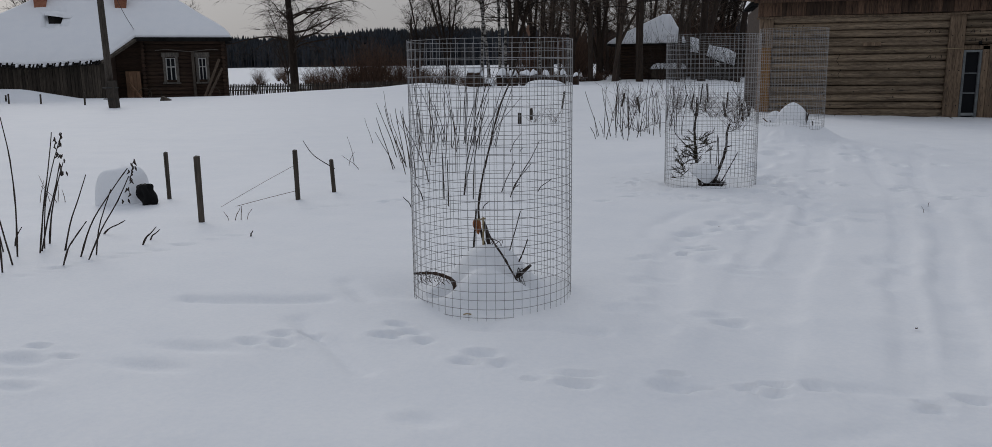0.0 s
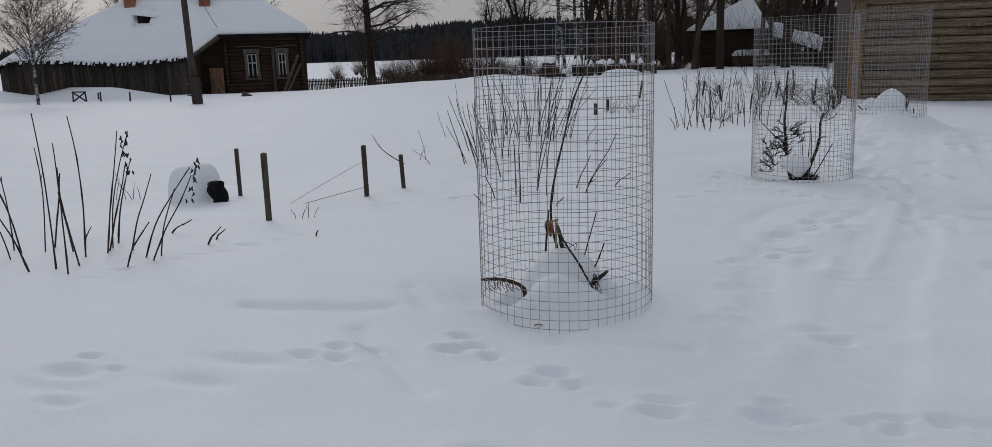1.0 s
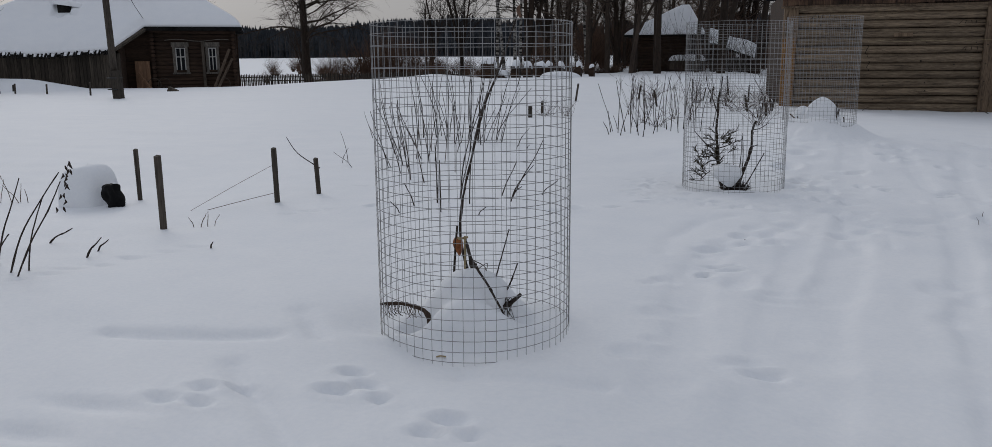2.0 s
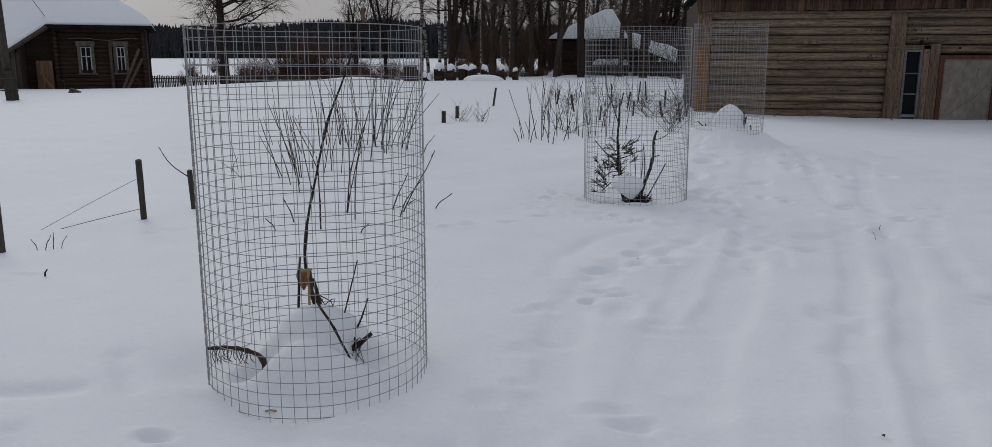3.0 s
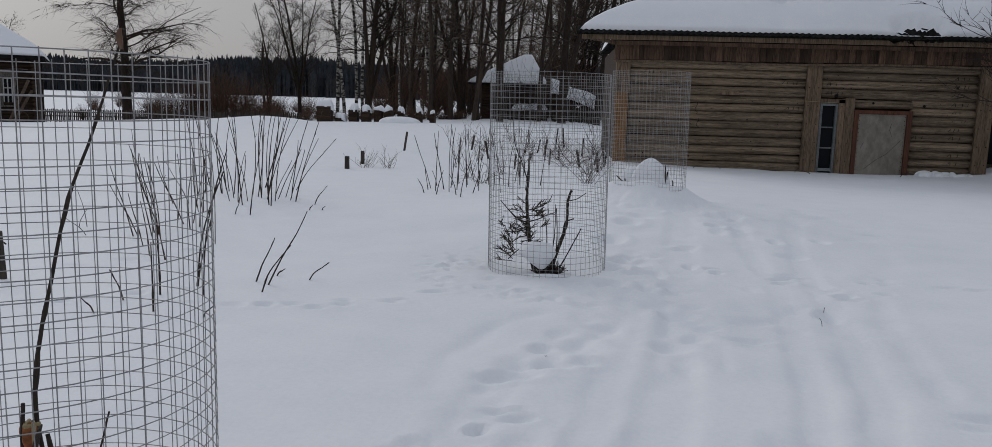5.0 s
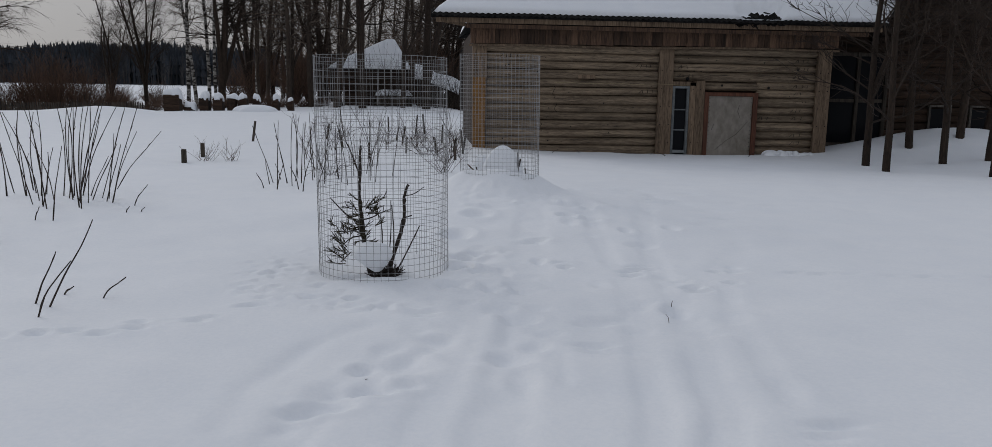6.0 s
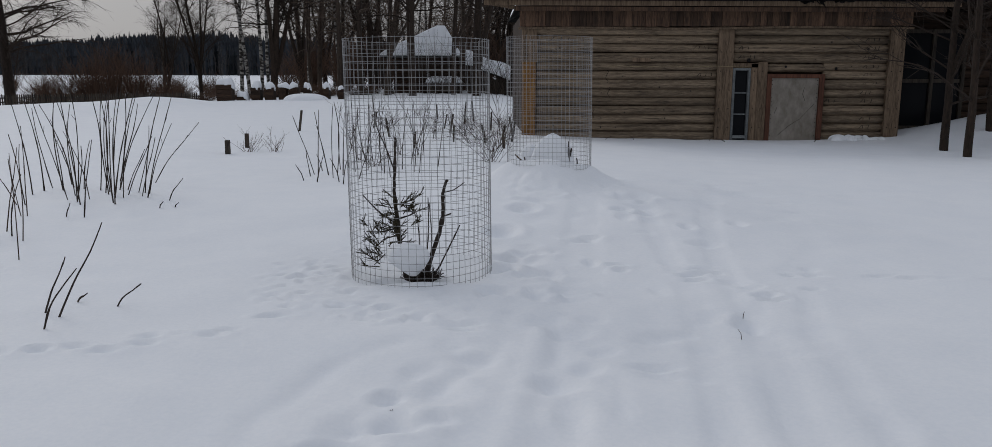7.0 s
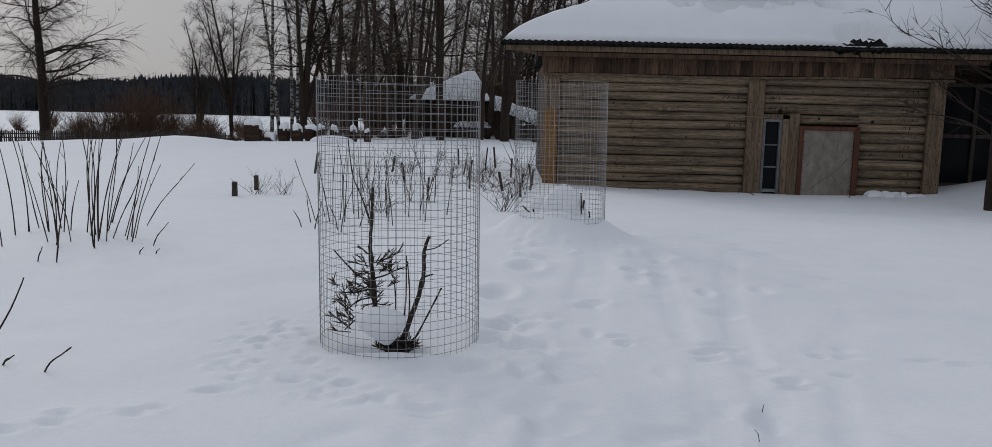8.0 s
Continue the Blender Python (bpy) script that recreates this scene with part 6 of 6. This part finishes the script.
SPARSE = [shrub_mesh(s, 22, 3.4, 0.6, 0.014, NEARBARK, 0.06) for s in (61, 62)]
for i, (x, y, k) in enumerate(((-3.4, 57.6, 0.9), (-2.2, 57.9, 0.7), (-0.6, 57.2, 1.05), (0.9, 57.8, 0.8), (2.1, 58.2, 0.9), (3.3, 58.4, 0.75), (-4.6, 58.5, 1.0), (4.4, 58.6, 0.8), (1.6, 57.3, 1.1), (2.7, 57.6, 1.0), (0.2, 58.4, 1.15), (-1.4, 58.3, 1.1), (3.9, 57.4, 1.05))):
    ob = single("bare_bush", SPARSE[i % 2], NEARBARK, "dark leafless bush in front of the old shed", "thicket", x, y, 0, "thickets")
    ob.matrix_world = pose(x, y, ground_z(x, y) - 0.1, 0, 0, 70 * i) @ Matrix.Scale(k, 4)

# ---- picket fence ----
fence = thing("picket_fence", -21, 48, 0, "low dark picket fence half sunk in snow", "fence")
picket = Geo().box(-0.035, 0.035, -0.012, 0.012, -0.7, 0.0)
picket.v += [Vector((-0.035, -0.012, 0)), Vector((0.035, -0.012, 0)), Vector((0, 0, 0.06))]
picket.f.append((8, 9, 10))
picket = picket.mesh("picket", DARKBOARD)
rr = random.Random(12)
for i in range(150):
    x = -30 + 0.115 * i
    ob = part("picket", picket, DARKBOARD, fence)
    ob.matrix_basis = pose(x + 21, 0, 0.36 + 0.2 * i / 150 + rr.uniform(-0.04, 0.04), 0, rr.uniform(-3, 3), 0)
for z in (0.0, 0.22):
    part("rail", Geo().tube([(-9, 0.05, z), (0, 0.05, z + 0.1), (8.3, 0.05, z + 0.2)], 0.035, 4), DARKBOARD, fence)

# ---- snow-capped boxes and posts in the far garden ----
def slumped_cap(rx, ry, rz, seed):
    """Snow slipped to one side, with an uneven top and a hanging lip."""
    rr = random.Random(int(abs(seed) * 100))
    side, ph = rr.choice((-1, 1)), [rr.uniform(0, 6) for _ in range(4)]

    def fn(u, v):
        a, b = math.tau * u, math.pi * (v - 0.32) / 1.36
        k = 1 + 0.16 * math.sin(2 * a + ph[0]) + 0.12 * math.sin(3 * a + ph[1]) + 0.07 * math.sin(6 * a + ph[2])
        x, y = k * math.cos(a) * math.cos(b) ** 0.6, k * math.sin(a) * math.cos(b) ** 0.6
        lift = 0.18 * math.sin(2.2 * x + ph[3]) + 0.1 * math.sin(4 * x + 3 * y + ph[1])
        return (rx * x + side * 0.22 * rx * max(0, 1 - v * 1.5), ry * y, rz * (max(-0.25, math.sin(b)) * (1 + lift) - 0.45 * max(0, side * x) ** 2 * (1 - v)))
    return Geo().sheet(fn, 26, 12, True)


def make_capped_box(x, w, z0, h, cap, label, round_box=False):
    y = 45
    b = thing("wooden_box", x, y, z0, label, "wooden box", "snow-capped garden boxes")
    if round_box:
        part("body", Geo().tube([(0, 0, -0.5), (0, 0, h * 0.6), (0.01, 0, h)], [w / 2, w / 2, w / 2 * 0.93], 9), DARKLOG, b)
    else:
        part("body", Geo().box(-w / 2, w / 2, -0.3, 0.3, -0.5, h), DARKLOG, b)
        for k in range(3):
            part("board", Geo().box(-w / 2 - 0.015, w / 2 + 0.015, -0.33, -0.303, h * (0.05 + 0.32 * k), h * (0.32 + 0.32 * k)), DARKLOG, b)
    s = part("snow_cap", slumped_cap(w * 0.55, 0.36, cap * 0.95, x), SNOW, b, "rounded cap of snow", True)
    s.matrix_basis = pose(0, 0, h)
    return b


make_capped_box(-10.4, 0.72, 0.35, 0.70, 0.36, "wide dark wooden box under a thick snow cap")
make_capped_box(-9.55, 0.5, 0.30, 0.16, 0.32, "low wooden box buried in rounded snow")
make_capped_box(-8.86, 0.42, 0.36, 0.55, 0.40, "dark hive-like box with a tall snow cap")
make_capped_box(-8.2, 0.42, 0.36, 0.55, 0.32, "weathered box with pointed snow cap")
make_capped_box(-7.55, 0.5, 0.38, 0.58, 0.2, "grey round stump with a snow cap", True)
make_capped_box(-7.0, 0.38, 0.38, 0.55, 0.25, "weathered garden box capped with snow")
make_capped_box(-6.35, 0.3, 0.40, 0.5, 0.25, "narrow garden box capped with snow")
make_capped_box(-5.4, 0.25, 0.42, 0.5, 0.24, "narrow post-like box capped with snow")
make_capped_box(-4.7, 0.25, 0.42, 0.42, 0.2, "small post-like box capped with snow")
single("snow_mound", lump(1.0, 0.6, 0.35, 3.0), SNOW, "low heap of snow beside garden boxes", "snow heap", -6.1, 43.5, 0.3, smooth=True)

# ---- utility pole with its stub and cables ----
pole = thing("utility_pole", -18.98, 26.0, 0, "leaning grey wooden utility pole on a concrete stub", "utility pole")
part("pole", Geo().tube([(-0.02, 0.02, 0.2), (-0.1, 0.02, 3.8), (-0.18, 0.02, 7.6)], [0.125, 0.11, 0.09], 9), DARKPOST, pole, "", True)
part("stub", Geo().box(-0.06, 0.22, -0.16, 0.1, -0.4, 1.0, pose(0.02, 0, 0, 0, -3, 0)), DARKPOST, pole, "grey concrete stub")
part("binding", Geo().tube([(-0.2, -0.18, 0.75), (0.18, -0.19, 0.75), (0.2, 0.14, 0.75), (-0.18, 0.15, 0.75), (-0.2, -0.18, 0.75)], 0.02, 5), CABLE, pole)
part("binding", Geo().tube([(-0.2, -0.18, 0.35), (0.18, -0.19, 0.35), (0.2, 0.14, 0.35), (-0.18, 0.15, 0.35), (-0.2, -0.18, 0.35)], 0.02, 5), CABLE, pole)
single("power_cable", Geo().tube(curve_points([(-19.1, 26.0, 7.3), (-23.5, 32.5, 4.7), (-27.6, 39.2, 3.3)], 8), 0.014, 4), CABLE, "thin cable from the pole to the house", "cable")
far_pole = thing("utility_pole", -22.85, 70, ground_z(-22.85, 70), "thin dark wooden pole at the edge of the field", "utility pole")
part("pole", Geo().tube([(0, 0, -0.4), (0.03, 0, 3.0), (0.0, 0, 5.9)], [0.11, 0.10, 0.08], 7), DARKPOST, far_pole, "", True)
part("crossarm", Geo().tube([(-0.45, -0.1, 5.5), (0.45, -0.1, 5.52)], 0.05, 4), DARKPOST, far_pole)
for x, h, y in ((-27.1, 0.42, 29.7), (-25.1, 0.4, 29.3), (-22.1, 0.5, 28.3), (-29.0, 0.3, 31.5)):
    make_post(x, y, h, 0.03, 0.05, "thin dark stake in the snow")
tr = thing("wooden_trestle", -28.6, 30.0, ground_z(-28.6, 30), "dark wooden trestle with crossed braces in snow", "trestle")
for a, b in (((-0.4, 0, -0.1), (-0.35, 0, 0.45)), ((0.4, 0, -0.1), (0.35, 0, 0.45)), ((-0.4, 0, 0), (0.35, 0, 0.42)), ((0.4, 0, 0), (-0.35, 0, 0.42)), ((-0.4, 0, 0.44), (0.4, 0, 0.44))):
    part("bar", Geo().tube([a, b], 0.035, 4), DARKBOARD, tr)
single("half_buried_box", Geo().box(-0.18, 0.2, -0.1, 0.1, -0.25, 0.13, pose(0, 0, 0, 0, 24, 10)), DARKBOARD, "dark board box half buried in the crest", "wooden box", -20.2, 30.8, ground_z(-20.2, 30.8))

# ---- the far forest: one dense belt ----
FARBRUSH = varied("far_bare_brush", (0.026, 0.026, 0.028), (0.06, 0.056, 0.055), (1, 1, 1), 0.6, 0.1, 0.95, 0.1, 0.1, each=0.3, island=True)


def make_forest():
    rr = random.Random(99)
    g = Geo()
    for i in range(9000):
        x = rr.uniform(-330, 190)
        y = 262 + rr.uniform(0, 46)
        stand = 1 + 0.10 * math.sin(x * 0.05) + 0.05 * math.sin(x * 0.21 + 1) + 0.04 * math.sin(x * 0.55)
        h = (11.3 + 1.7 * rr.random() ** 1.5 + 0.03 * (y - 262)) * stand * (0.75 if x < -190 else 1) * (0.6 + 0.4 * min(1, (y - 262) / 18) ** 0.5)
        pine = rr.random() < 0.7
        w = h * (rr.uniform(0.07, 0.12) if pine else rr.uniform(0.06, 0.11))
        z0 = ground_z(x, 262) - 0.5
        ph, dx = rr.uniform(0, 6), rr.uniform(-0.3, 0.3)
        tiers = ((0.1, 0.62, 0.8), (0.4, 0.84, 1.0), (0.66, 0.95, 0.95), (0.8, 1.0, 0.6)) if pine else ((0.04, 0.5, 1.0), (0.28, 0.7, 0.9), (0.48, 0.86, 0.75), (0.64, 0.99, 0.55))
        for lo, hi, ww in tiers:
            i0 = len(g.v)
            for k in range(6):
                a = ph + math.tau * k / 6
                s = w * ww * (1.15 if k % 2 else 0.7) * rr.uniform(0.8, 1.2)
                g.v.append(Vector((x + s * math.cos(a), y + s * math.sin(a), z0 + h * lo + rr.uniform(-0.4, 0.2))))
            g.v.append(Vector((x + dx * (1.5 if pine else 0.4), y, z0 + h * hi)))
            for k in range(6):
                g.f.append((i0 + k, i0 + (k + 1) % 6, i0 + 6))
            if pine:
                g.f.append(tuple(i0 + k for k in range(5, -1, -1)))
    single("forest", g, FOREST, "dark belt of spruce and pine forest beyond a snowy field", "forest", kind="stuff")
    g = Geo()
    for i in range(1100):
        x = rr.uniform(-330, 190)
        y = 252 + rr.uniform(0, 9)
        h = rr.uniform(3, 9.5)
        z0 = ground_z(x, 255) - 0.3
        p = Vector((x, y, z0))
        g.tube([p, p + Vector((rr.uniform(-0.3, 0.3), 0, h * 0.5)), p + Vector((rr.uniform(-0.6, 0.6), 0, h))], [0.11, 0.08, 0.03], 3, False)
        for k in range(7):
            q = p + Vector((0, 0, h * rr.uniform(0.35, 0.9)))
            g.tube([q, q + Vector((rr.uniform(-1, 1), rr.uniform(-1, 1), rr.uniform(0.6, 1.6)))], [0.06, 0.03], 3, False)
    single("forest_edge", g, FARBRUSH, "bare birches and brush along the forest edge", "forest", kind="stuff")


make_forest()
rr = random.Random(17)
g = Geo()
for k in range(16):
    q = lump(rr.uniform(0.06, 0.2), rr.uniform(0.06, 0.14), rr.uniform(0.05, 0.13), k, 0.9)
    o = Vector((rr.uniform(-0.5, 0.5), rr.uniform(-0.12, 0.1), 0))
    n0 = len(g.v)
    g.v += [p + o for p in q.v]
    g.f += [tuple(i + n0 for i in f) for f in q.f]
single("snow_heap", g, SNOW, "crumbled snow heap against the barn wall", "snow heap", 10.75, 22.40, ground_z(10.75, 22.3) - 0.01, smooth=True)

# ---- small litter on the snow ----
for x, y, lean, h in ((3.68, 8.76, 0.008, 0.045), (3.55, 8.36, -0.03, 0.06)):
    z = ground_z(x, y)
    single("grass_blade", Geo().tube([(0, 0, -0.03), (lean * 0.4, 0, h * 0.6), (lean, 0, h)], [0.0025, 0.002, 0.0012], 4), BUSHTWIG, "thin dry grass blade sticking out of snow", "dry grass", x, y, z, "loose blades")
for x, y, a in ((2.61, 4.75, 20), (1.72, 7.47, 10)):
    g = leaf_geo(0.010, 0.018, 0.004)
    ob = single("fallen_leaf", g, BUSHTWIG, "small dark dry leaf lying on snow", "leaf", x, y, 0, "fallen leaves")
    ob.matrix_world = pose(x, y, ground_z(x, y) + 0.006, 78, 0, a)
